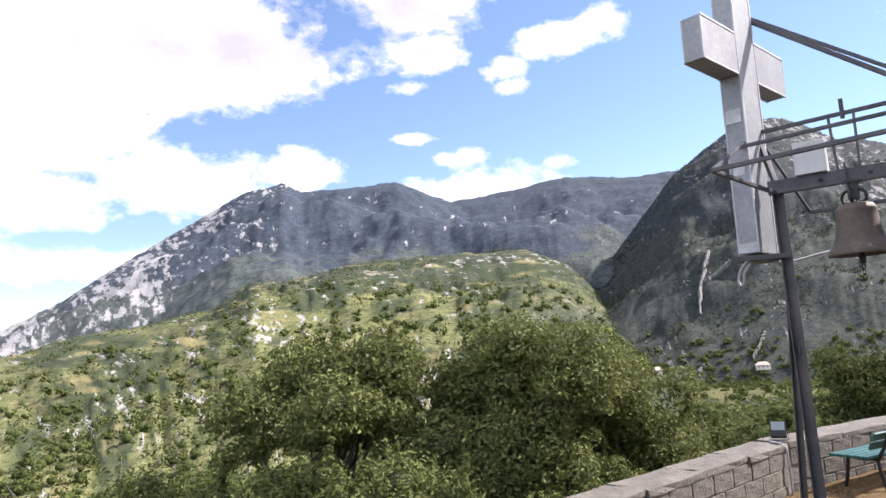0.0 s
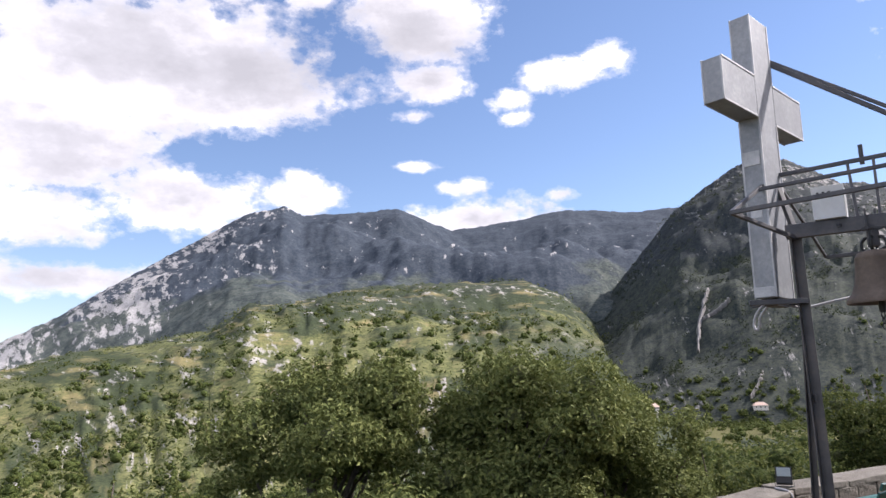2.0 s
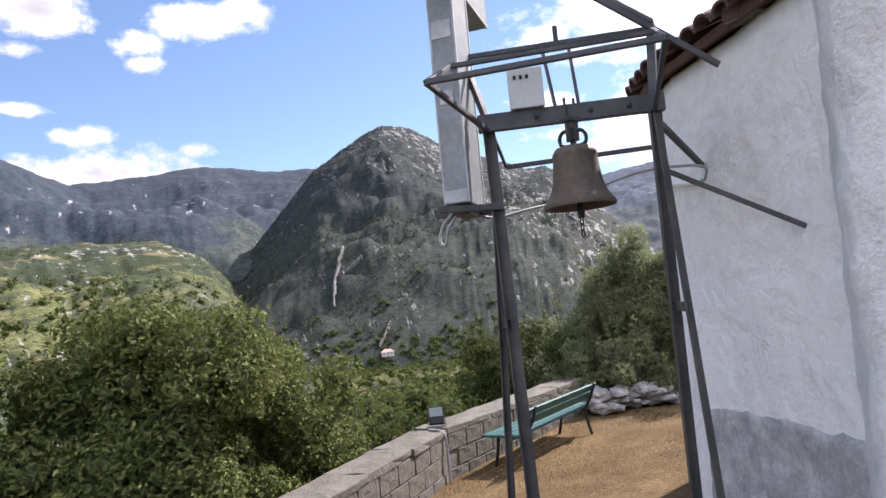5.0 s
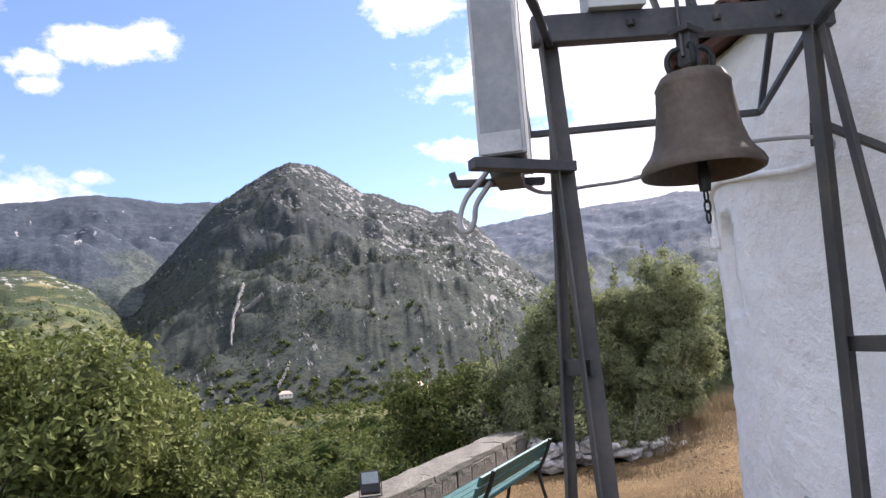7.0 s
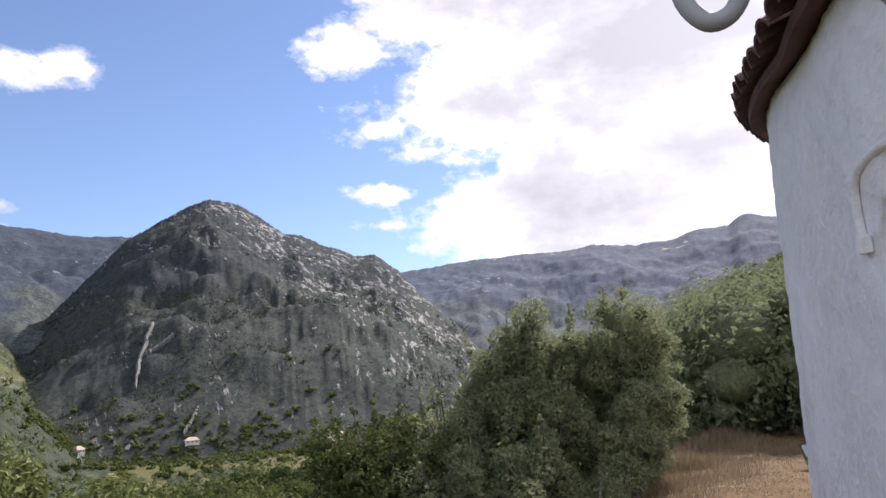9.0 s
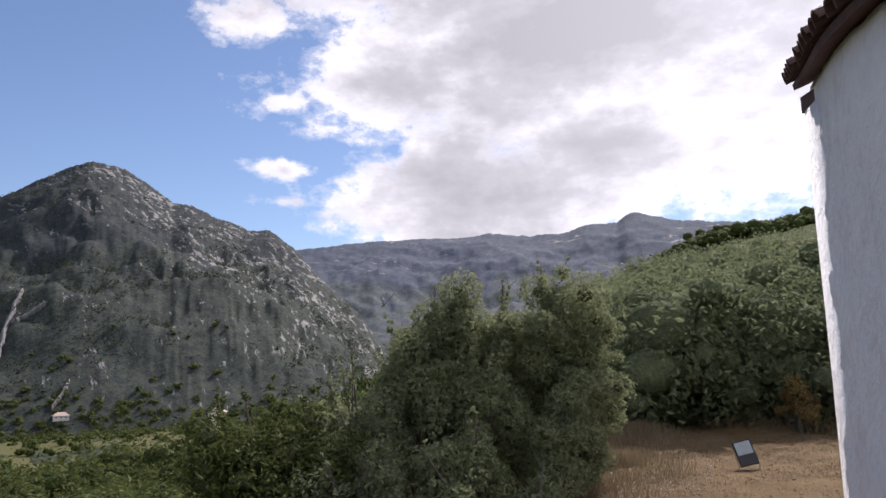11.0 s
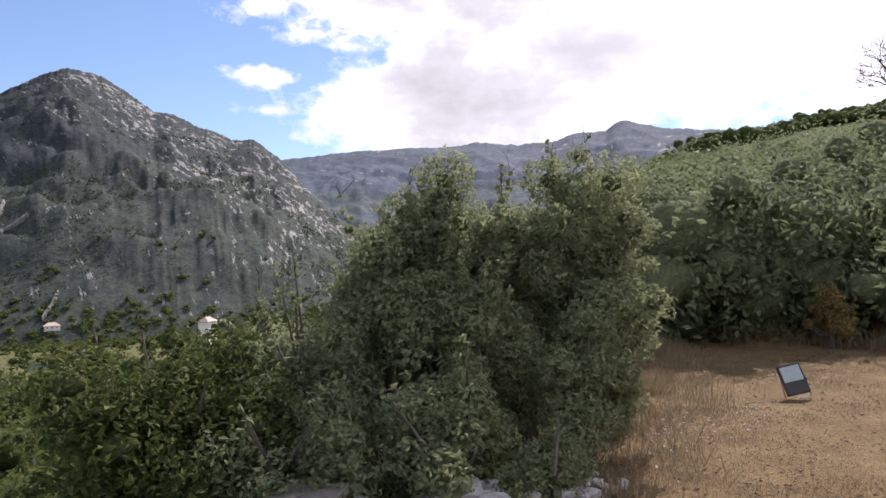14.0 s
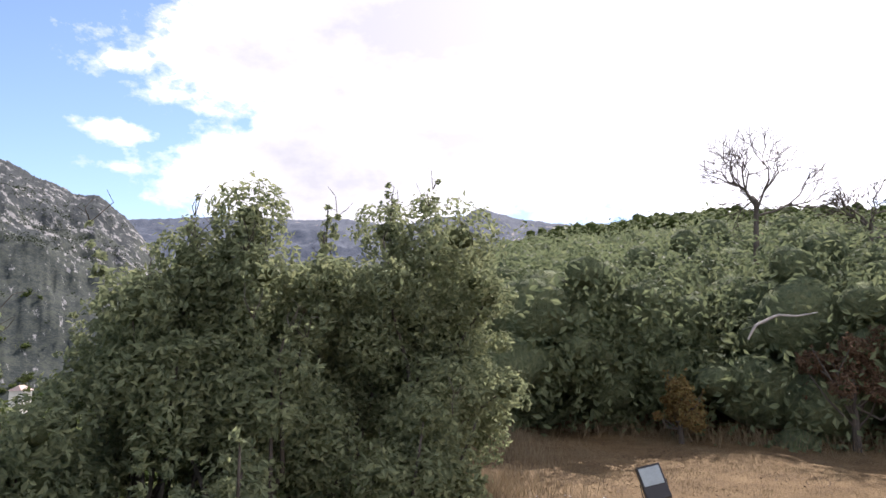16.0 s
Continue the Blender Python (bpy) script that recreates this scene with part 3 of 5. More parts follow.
APSE = round_line([(3.02, 3.20), (3.18, 3.60), (3.36, 4.10), (3.55, 4.60), (3.85, 4.98), (4.34, 5.29), (5.0, 5.67), (6.0, 6.12), (6.9, 6.40), (7.6, 6.62)], 22)


def apse_top(x):
    return 2.90 + 0.20 * max(0.0, x - 4.3)


NICHE = (3.75, 4.86, 1.66, 2.13)          # x, y, foot and top of the blind slit in the apse


def plaster_offset(x, y, z, rough):
    o = rough * wave(x * 2.2, y * 2.2, z * 2.2) + rough * 0.7 * wave(x * 8, y * 8, z * 8, 3) - 0.018 * z
    d = math.hypot(x - NICHE[0], y - NICHE[1])
    if d < 0.10 and NICHE[2] < z < NICHE[3] - max(0.0, d - 0.03) * 1.2:
        o -= 0.20
    return o


def wall_strip(name, line, z0, z1, thick, material, label, rough=0.014, push=0.0, rows=100, ragged=0.0):
    """An upright wall along a line, with a hand-plastered face and thickness behind it."""
    nor = line_normals(line)
    verts, faces = [], []
    n, r1 = len(line), rows + 1
    for (x, y), q in zip(line, nor):
        top = (z1(x) if callable(z1) else z1) + ragged * wave(x * 3, y * 3)
        for k in range(r1):
            z = z0 + (top - z0) * k / rows
            verts.append(Vector((x, y, z)) + q * (plaster_offset(x, y, z, rough) + push))
    m = len(verts)
    for (x, y), q in zip(line, nor):
        top = (z1(x) if callable(z1) else z1) + ragged * wave(x * 3, y * 3)
        for z in (z0, top):
            verts.append(Vector((x, y, z)) + q * (plaster_offset(x, y, z, 0.0) - thick))
    for i in range(n - 1):
        for k in range(rows):
            faces.append((i * r1 + k, (i + 1) * r1 + k, (i + 1) * r1 + k + 1, i * r1 + k + 1))
        faces.append((i * r1 + rows, (i + 1) * r1 + rows, m + 2 * i + 3, m + 2 * i + 1))
        faces.append((m + 2 * i, m + 2 * i + 1, m + 2 * i + 3, m + 2 * i + 2))
    for i, flip in ((0, 1), (n - 1, -1)):
        ring = [i * r1 + k for k in range(r1)] + [m + 2 * i + 1, m + 2 * i]
        faces.append(tuple(ring[::flip]))
    ob = mesh_object(name, verts, faces, material, smooth=True)
    return tagged(ob, label, "wall", kind="structure")


BACK = [(7.56, 6.60), (8.6, 4.6), (7.4, 0.0), (4.75, -2.0), (4.35, -1.62)]
wall_strip("wall_apse", APSE, -0.4, apse_top, 0.45, M_plaster, "whitewashed rough plaster apse wall of a chapel", push=-0.014)
NAVE = round_line([(4.4, -1.6), (3.5, 0.2), (2.8, 1.6), (2.40, 2.38), (2.29, 2.60), (2.34, 2.76), (2.6, 2.92), (3.15, 3.30)], 10)
wall_strip("wall_nave", NAVE, -0.4, 4.4, 0.4, M_stucco, "rough whitewashed nave wall of a chapel", 0.022)
wall_strip("wall_back", BACK, -0.4, 3.35, 0.4, M_plaster, "plain plaster wall closing the chapel", rows=6)
wall_strip("base_band", [p for p in APSE if p[1] < 4.5], -0.38, 0.90, 0.03, M_grey_base, "bare grey render at the foot of the apse wall", push=-0.008, rows=30, ragged=0.06)
wall_strip("base_band_nave", [p for p in NAVE if 0.4 < p[1] < 2.45], -0.38, 0.72, 0.03, M_grey_base, "bare grey render at the foot of the nave wall", 0.022, push=0.006, rows=30, ragged=0.06)


def tile_mesh():
    """One barrel roof tile: a tapered half pipe of fired clay, its mouth at the origin."""
    bm = bmesh.new()
    rings = []
    for r, t in ((0.085, 0.0), (0.068, 0.0)):
        for y in (0.0, 0.42):
            k = 1.0 if y == 0 else 0.82
            rings.append([bm.verts.new((r * k * math.cos(math.pi * i / 8), y, r * k * math.sin(math.pi * i / 8) * 0.8)) for i in range(9)])
    o0, o1, i0, i1 = rings
    for i in range(8):
        bm.faces.new((o0[i], o0[i + 1], o1[i + 1], o1[i]))
        bm.faces.new((i0[i + 1], i0[i], i1[i], i1[i + 1]))
        bm.faces.new((o0[i + 1], o0[i], i0[i], i0[i + 1]))
    me = bpy.data.meshes.new("tile")
    bm.to_mesh(me)
    bm.free()
    me.materials.append(M_tile)
    return me


ROOF_PEAK = Vector((6.0, 3.2, 3.9))


def build_apse_roof():
    nor = line_normals(APSE)
    peak = ROOF_PEAK
    verts, faces = [], []
    n = len(APSE)
    for (x, y), q in zip(APSE, nor):
        e = Vector((x, y, apse_top(x) - 0.01))
        inn = (peak - e)
        verts += [e + q * 0.022, e + q * 0.03 + Vector((0, 0, 0.045)), e + inn * 0.995, e + inn * 0.95 - Vector((0, 0, 0.08))]
    for i in range(n - 1):
        for k in range(4):
            faces.append((4 * i + k, 4 * i + (k + 1) % 4, 4 * i + 4 + (k + 1) % 4, 4 * i + 4 + k))
    roof = mesh_object("roof_apse", verts, faces, M_soffit)
    tagged(roof, "weathered brown clay tile roof over the apse", "roof", kind="structure")
    me = tile_mesh()
    walked, gap = 0.0, 0.165
    for i in range(1, n):
        a, b = Vector((*APSE[i - 1], 0)), Vector((*APSE[i], 0))
        walked += (b - a).length
        if walked < gap:
            continue
        walked -= gap
        e = Vector((*APSE[i], apse_top(APSE[i][0]) + 0.045))
        q = nor[i]
        for row in (0, 1):
            inn = (peak - e)
            inn.normalize()
            flat = Vector((-q.x, -q.y, 0.42)).normalized()
            y = (flat * 0.8 + inn * 0.2).normalized()
            x = y.cross(Vector((0, 0, 1))).normalized()
            z = x.cross(y)
            m = Matrix((x, y, z)).transposed().to_4x4()
            t = new("tile", me)
            t.matrix_world = Matrix.Translation(e + q * (0.085 + random.uniform(-0.015, 0.015)) + y * 0.33 * row + Vector((0, 0, 0.02 * row))) @ m @ pose(0, 0, 0, 0, random.uniform(-4, 4), random.uniform(-3, 3))
            t.parent = roof


build_apse_roof()


def build_nave_roof():
    rim = [Vector((x, y, 4.41)) for x, y in NAVE[::-1]] + [Vector((x, y, 3.36)) for x, y in BACK[::-1]]
    rim.append(Vector((APSE[0][0], APSE[0][1], 2.93)))
    n = len(rim)
    lift = Vector((0, 0, 0.12))
    verts = rim + [p + lift for p in rim] + [ROOF_PEAK, ROOF_PEAK + lift]
    faces = []
    for i in range(n):
        j = (i + 1) % n
        faces.append((n + i, n + j, 2 * n + 1))
        faces.append((j, i, 2 * n))
        faces.append((i, j, n + j, n + i))
    tagged(mesh_object("roof_nave", verts, faces, M_tile), "weathered brown clay roof closing the chapel", "roof", kind="structure")


build_nave_roof()


def build_brick_pier():
    p = thing("brick_pier", (3.22, 3.62, 2.9), "dark red brick pier rising above the apse roof", "pier")
    part("core", box(bmesh.new(), (0.10, 0.20, 1.5), Matrix.Translation((0, 0, 0.75))), M_mortar, p)
    me = part("brick", box(bmesh.new(), (0.112, 0.212, 0.062), None, 0.006), M_brick, p)
    me.location = (0, 0, 0.04)
    for k in range(1, 20):
        o = new("brick", me.data)
        o.parent = p
        o.location = (random.uniform(-0.004, 0.004), random.uniform(-0.004, 0.004), 0.04 + 0.074 * k)


build_brick_pier()

# ---- bell frame ----
U = Vector((0.81, -0.585, 0)).normalized()
V = Vector((0.585, 0.81, 0)).normalized()
UP = Vector((0, 0, 1))
A_TOP, B_TOP = Vector((2.05, 4.26, 2.495)), Vector((2.70, 3.80, 2.495))
TIP, R3 = Vector((1.52, 3.88, 2.54)), Vector((2.24, 3.26, 2.56))
RL, RR = Vector((2.03, 4.41, 2.88)), Vector((2.87, 3.92, 2.93))
LL, LR = Vector((2.58, 4.92, 2.43)), Vector((3.27, 4.31, 2.43))


def build_bell_frame():
    f = thing("bell_stand", (2.4, 4.05, 0), "dark painted steel bell stand beside the chapel wall", "bell stand")
    off = Vector((2.4, 4.05, 0))

    def b(name, a, c, w, d=None, mat=M_steel, up=UP):
        ob = part(name, bar(bmesh.new(), Vector(a) - off, Vector(c) - off, w, d or w, 0.003, up), mat, f)
        return ob

    bm = bmesh.new()
    bar(bm, A_TOP - U * 0.05 - off, B_TOP + U * 0.05 - off, 0.045, 0.085)
    for k in (0.3, 0.62, 0.85):
        p = A_TOP.lerp(B_TOP, k) - off - V * 0.026
        box(bm, (0.02, 0.02, 0.02), Matrix.Translation(p), 0.004)
    part("beam", bm, M_steel, f)
    legs = ((A_TOP - UP * 0.03, Vector((2.00, 4.10, -0.02))), (A_TOP + V * 0.04 - UP * 0.30, Vector((2.0, 4.37, -0.02))),
            (B_TOP - UP * 0.03, Vector((2.82, 3.95, 0.0))), (B_TOP - V * 0.05 - UP * 0.06, Vector((2.50, 3.46, 0.0))))
    for (top, foot), w in zip(legs, (0.058, 0.036, 0.056, 0.034)):
        part("leg", angle_bar(bmesh.new(), foot - off, top - off, w, 0.006, 1, V), M_post, f)
    for p, q in ((legs[0], legs[1]), (legs[2], legs[3])):
        k1, k2 = 1.52 / p[0].z, 1.52 / q[0].z
        b("rung", p[1].lerp(p[0], k1), q[1].lerp(q[0], k2), 0.012, 0.045, M_post)
    for name, a, c, w in (("rail", TIP, R3, 0.024), ("rail", RL, RR, 0.024), ("rail", TIP.lerp(RL, 0.6), R3.lerp(RR, 0.6), 0.022), ("rail", LL, LR, 0.026),
                          ("brace", TIP, RL, 0.022), ("brace", TIP, A_TOP - UP * 0.04, 0.022), ("brace", R3, RR, 0.022), ("brace", R3, B_TOP - UP * 0.04, 0.022),
                          ("brace", LL, RL, 0.018), ("brace", LR, RR, 0.022), ("brace", LR, B_TOP - UP * 0.02, 0.02),
                          ("upright", A_TOP, RL, 0.03), ("upright", B_TOP, RR + UP * 0.03, 0.04),
                          ("upright", A_TOP.lerp(B_TOP, 0.42) + UP * 0.03, RL.lerp(RR, 0.42), 0.016), ("upright", A_TOP.lerp(B_TOP, 0.56) + UP * 0.03, RL.lerp(RR, 0.56), 0.016)):
        b(name, a, c, w)
    bm = tube(bmesh.new(), [RL.lerp(RR, 0.5) - off - UP * 0.03, RL.lerp(RR, 0.5) - off + UP * 0.09], 0.013, 10)
    part("pole", bm, M_steel, f)
    b("stay", (2.02, 4.50, 3.72), (3.02, 3.66, 2.66), 0.028)
    b("stay", (2.04, 4.55, 3.76), (2.86, 3.90, 2.96), 0.022)
    b("wall_bracket", B_TOP + Vector((0.06, 0.04, -0.08)), (3.44, 4.20, 2.29), 0.028, mat=M_post)
    b("wall_bracket", (2.76, 3.88, 2.20), (3.16, 3.42, 1.83), 0.024, mat=M_post)
    # shelf under the cross
    b("shelf_bar", (2.06, 4.225, 2.075), (1.75, 4.30, 2.075), 0.045, 0.03)
    b("shelf_bar", (2.10, 4.385, 2.075), (1.85, 4.51, 2.075), 0.03, 0.022)
    b("hook", (1.855, 4.508, 2.07), (1.845, 4.512, 2.11), 0.018)
    return f


build_bell_frame()


def build_bell():
    c = Vector((2.36, 4.01, 2.01))
    b = thing("bell", Matrix.Translation(c + UP * 0.022) @ Matrix.Scale(0.95, 4), "rusty brown bronze bell hanging from a steel beam", "bell")
    prof = [(0.178, 0.0), (0.182, 0.012), (0.174, 0.030), (0.156, 0.052), (0.150, 0.058), (0.138, 0.085), (0.126, 0.125), (0.119, 0.175), (0.114, 0.22), (0.111, 0.262), (0.113, 0.268), (0.108, 0.278),
            (0.095, 0.300), (0.055, 0.312), (0.0, 0.315), (0.0, 0.295), (0.085, 0.282), (0.100, 0.23), (0.108, 0.15), (0.125, 0.09), (0.150, 0.035), (0.168, 0.0), (0.178, 0.0)]
    part("body", lathe(bmesh.new(), prof, 56), M_bronze, b, smooth=True)
    for k in range(4):
        a = math.pi / 4 + k * math.pi / 2
        d = Vector((math.cos(a), math.sin(a), 0))
        part("loop", tube(bmesh.new(), [d * 0.03 + UP * 0.31, d * 0.062 + UP * 0.325, d * 0.064 + UP * 0.365, d * 0.04 + UP * 0.39, d * 0.01 + UP * 0.38], 0.010, 8, 4), M_iron, b)
    bm = bmesh.new()
    box(bm, (0.05, 0.05, 0.11), Matrix.Translation((0, 0, 0.39)), 0.006)
    box(bm, (0.09, 0.07, 0.02), Matrix.Translation((0, 0, 0.445)), 0.004)
    for s in (-1, 1):
        tube(bm, [(s * 0.03, 0, 0.36), (s * 0.03, 0, 0.56)], 0.007, 8)
    part("hanger", bm, M_steel, b)
    cl = part("clapper", tube(bmesh.new(), [(0, 0, 0.28), (0, 0, 0.05), (0, 0, -0.02), (0, 0, -0.055)], [0.010, 0.012, 0.020, 0.016], 10), M_iron, b)
    bm = bmesh.new()
    for k in range(3):
        z = -0.07 - 0.032 * k
        ring = [Vector((0.010 * math.cos(t), 0, z + 0.02 * math.sin(t))) for t in [2 * math.pi * i / 10 for i in range(11)]]
        if k % 2:
            ring = [Vector((0, p.x, p.z)) for p in ring]
        tube(bm, ring, 0.0035, 6)
    part("chain", bm, M_iron, cl)


build_bell()


def build_cross():
    m = Matrix.Translation((1.935, 4.36, 2.10)) @ Matrix.Rotation(radians(43), 4, "Z") @ Matrix.Rotation(radians(1.0), 4, "Y")
    x = thing("cross", m, "large grey sheet metal cross fixed to the bell frame", "cross")
    part("shaft", box(bmesh.new(), (0.26, 0.125, 1.80), Matrix.Translation((0, 0, 0.90)), 0.005), M_cross, x)
    for s in (-1, 1):
        part("arm", box(bmesh.new(), (0.44, 0.125, 0.27), Matrix.Translation((s * 0.352, 0, 1.25)), 0.005), M_cross, x)
    # pale folded seams along the edges
    bm = bmesh.new()
    for sx in (-1, 1):
        for sy in (-1, 1):
            for z0, z1 in ((0.0, 1.11), (1.39, 1.80)):
                box(bm, (0.014, 0.010, z1 - z0), Matrix.Translation((sx * 0.126, sy * 0.061, (z0 + z1) / 2)), 0.002)
    for sx in (-1, 1):
        for sy in (-1, 1):
            for z in (1.117, 1.383):
                box(bm, (0.44, 0.010, 0.012), Matrix.Translation((sx * 0.352, sy * 0.061, z)), 0.002)
            box(bm, (0.008, 0.010, 0.26), Matrix.Translation((sx * 0.571, sy * 0.059, 1.25)), 0.002)
    part("seam", bm, M_cross_edge, x)
    for z, w, h in ((0.86, 0.10, 0.09), (0.52, 0.07, 0.07), (0.035, 0.12, 0.06)):
        bm = box(bmesh.new(), (0.006, w, h), Matrix.Translation((-0.1315, 0.005, z)), 0.002)
        part("patch", bm, M_cross_edge, x)
    part("end_cap", box(bmesh.new(), (0.17, 0.08, 0.045), Matrix.Translation((0.02, 0.0, -0.024)), 0.004), M_steel, x)


build_cross()


def build_power_box():
    p = A_TOP + U * 0.20 + UP * 0.045
    b = thing("power_box", Matrix.Translation(p) @ Matrix.Rotation(math.atan2(U.y, U.x), 4, "Z"), "pale grey steel electric box on the bell frame", "electric box")
    part("body", box(bmesh.new(), (0.165, 0.11, 0.19), Matrix.Translation((0, 0.02, 0.095)), 0.006), M_box, b)
    part("lid", box(bmesh.new(), (0.17, 0.012, 0.195), Matrix.Translation((0, -0.042, 0.096)), 0.004), M_box, b)
    for k in (-0.05, -0.02, 0.01):
        bm = box(bmesh.new(), (0.014, 0.006, 0.02), Matrix.Translation((k, -0.05, 0.15)), 0.002)
        part("screw", bm, M_black, b)


build_power_box()


def cable(name, pts, r, label, mat=None):
    ob = part(name, tube(bmesh.new(), pts, r, 10, 6), mat or M_cable, smooth=True)
    return tagged(ob, label, "cable")


cable("conduit", [(1.90, 4.40, 2.06), (1.862, 4.425, 2.0), (1.862, 4.442, 1.955), (1.858, 4.457, 1.928), (1.85, 4.477, 1.928), (1.848, 4.492, 1.965), (1.87, 4.48, 2.03), (1.92, 4.44, 2.10), (1.98, 4.42, 2.2)], 0.008, "grey plastic conduit looping below the cross")
cable("cable", [(1.98, 4.40, 2.09), (2.12, 4.42, 2.05), (2.35, 4.44, 2.09), (2.7, 4.46, 2.16), (3.05, 4.30, 2.27), (3.28, 4.08, 2.26), (3.36, 4.12, 2.20), (3.41, 4.20, 2.20)], 0.008, "thin grey cable sagging from the frame to the wall")
cable("conduit", [(3.40, 4.18, 2.20), (3.46, 4.34, 2.21), (3.535, 4.50, 2.24), (3.635, 4.67, 2.27), (3.765, 4.84, 2.30), (3.885, 4.965, 2.25), (3.92, 4.99, 2.15), (3.905, 4.98, 2.03)], 0.016, "white painted conduit bent down the apse wall", M_plaster)
bm = bmesh.new()
box(bm, (0.05, 0.05, 0.06), Matrix.Translation((3.905, 4.975, 2.02)), 0.008)
tagged(part("clip", bm, M_plaster), "white painted conduit clip on the wall", "clip")


# ---- low wall ----
def build_parapet(name, a, b, width, top, seed):
    rng = random.Random(seed)
    a, b = Vector((*a, 0)), Vector((*b, 0))
    d = (b - a).normalized()
    nrm = Vector((-d.y, d.x, 0))
    ln = (b - a).length
    m = Matrix.Translation(a + nrm * width / 2) @ Matrix.Rotation(math.atan2(d.y, d.x), 4, "Z")
    ob = part(name, box(bmesh.new(), (ln, width - 0.03, 2.4), Matrix.Translation((ln / 2, 0.0, top - 0.07 - 1.2)), 0.01), M_mortar)
    ob.matrix_world = m
    tagged(ob, "low weathered concrete block wall along the terrace edge", "wall", kind="structure")
    blk = part("block", rough_slab(0.388, 0.022, 0.176, seed), M_concrete, ob)
    me = blk.data
    blk.location = (0.2, -(width - 0.03) / 2 - 0.006, top - 0.07 - 0.092)
    for row in range(4):
        for k in range(int(ln / 0.4)):
            if row == 0 and k == 0:
                continue
            x = 0.2 + 0.4 * k + (0.2 if row % 2 else 0)
            if x > ln - 0.2:
                continue
            o = new("block", me)
            o.parent = ob
            o.location = (x, -(width - 0.03) / 2 - 0.006 + rng.uniform(-0.004, 0.005), top - 0.07 - 0.092 - 0.184 * row)
            o.rotation_euler = (0, rng.uniform(-0.01, 0.01), rng.uniform(-0.012, 0.012))
    n = max(1, int(ln / 0.9))
    cop = part("coping", rough_slab(ln / n - 0.002, width + 0.012, 0.075, seed, 0.018), M_concrete, ob)
    cop.location = (ln / n / 2, 0, top - 0.035)
    for k in range(1, n):
        o = new("coping", cop.data)
        o.parent = ob
        o.location = (ln / n * (k + 0.5), rng.uniform(-0.008, 0.008), top - 0.035 + rng.uniform(-0.004, 0.004))
        o.rotation_euler = (0, 0, math.pi * (k % 2))


def rough_slab(x, y, z, seed, rough=0.010):
    bm = box(bmesh.new(), (x, y, z), None, 0.012)
    bmesh.ops.subdivide_edges(bm, edges=[e for e in bm.edges if e.calc_length() > 0.1], cuts=3, use_grid_fill=True)
    for v in bm.verts:
        v.co.z += rough * wave(v.co.x * 6 + seed, v.co.y * 6)
        v.co.y += rough * wave(v.co.x * 5, v.co.z * 5 + seed)
    return bm


build_parapet("parapet_1", (-2.6, 2.5), (3.7, 8.2), 0.42, 0.34, 3)
build_parapet("parapet_2", (3.74, 8.26), (7.3, 10.34), 0.42, 0.34, 4)
p = thing("pipe", (3.66, 8.12, -0.25), "pale pipe running down the low wall", "pipe")
part("pipe", tube(bmesh.new(), [(0, 0, 0), (0.0, 0.01, 0.45), (-0.03, 0.03, 0.585), (-0.10, 0.2, 0.60)], 0.014, 8, 3), M_cable, p)


def stone(bm, place, size, seed):
    rng = random.Random(seed)
    made = bmesh.ops.create_icosphere(bm, subdivisions=2, radius=1.0)["verts"]
    o = Vector((rng.random() * 50, rng.random() * 50, rng.random() * 50))
    for v in made:
        k = 1 + 0.35 * noise.noise(v.co * 1.4 + o) + 0.12 * noise.noise(v.co * 4 + o)
        v.co = v.co * k
        v.co = Vector((max(-0.85, min(0.85, v.co.x)) * size[0], max(-0.8, min(0.8, v.co.y)) * size[1], max(-0.75, min(0.75, v.co.z)) * size[2]))
    bmesh.ops.transform(bm, matrix=Matrix.Translation(place) @ pose(0, 0, 0, rng.uniform(-20, 20), rng.uniform(-20, 20), rng.uniform(0, 360)), verts=made)
    return bm


def build_rubble():
    w = thing("rubble_wall", (8.1, 9.75, 0), "heap of pale limestone rubble at the wall's end", "rubble wall")
    rng = random.Random(8)
    for k in range(150):
        t = rng.random()
        x, y = -0.95 + 2.3 * t, 0.40 - 0.55 * t + rng.uniform(-0.26, 0.24)
        s = rng.uniform(0.04, 0.17) * (1.1 - 0.4 * t)
        z = rng.uniform(-0.16, 0.15 * (1.1 - t))
        part("stone", stone(bmesh.new(), (x, y, z), (s * 1.5, s * 1.1, s * 0.55), k), M_stone, w)


build_rubble()
for k, (x, y, s) in enumerate(((2.25, 6.75, 0.17), (2.05, 6.55, 0.12))):
    ob = part("boulder", stone(bmesh.new(), (0, 0, 0), (s * 1.3, s, s * 0.8), 90 + k), M_stone)
    ob.location = (x, y, ground_height(x, y) + s * 0.25)
    tagged(ob, "pale rough limestone boulder on the dry grass", "stone", "loose stones")


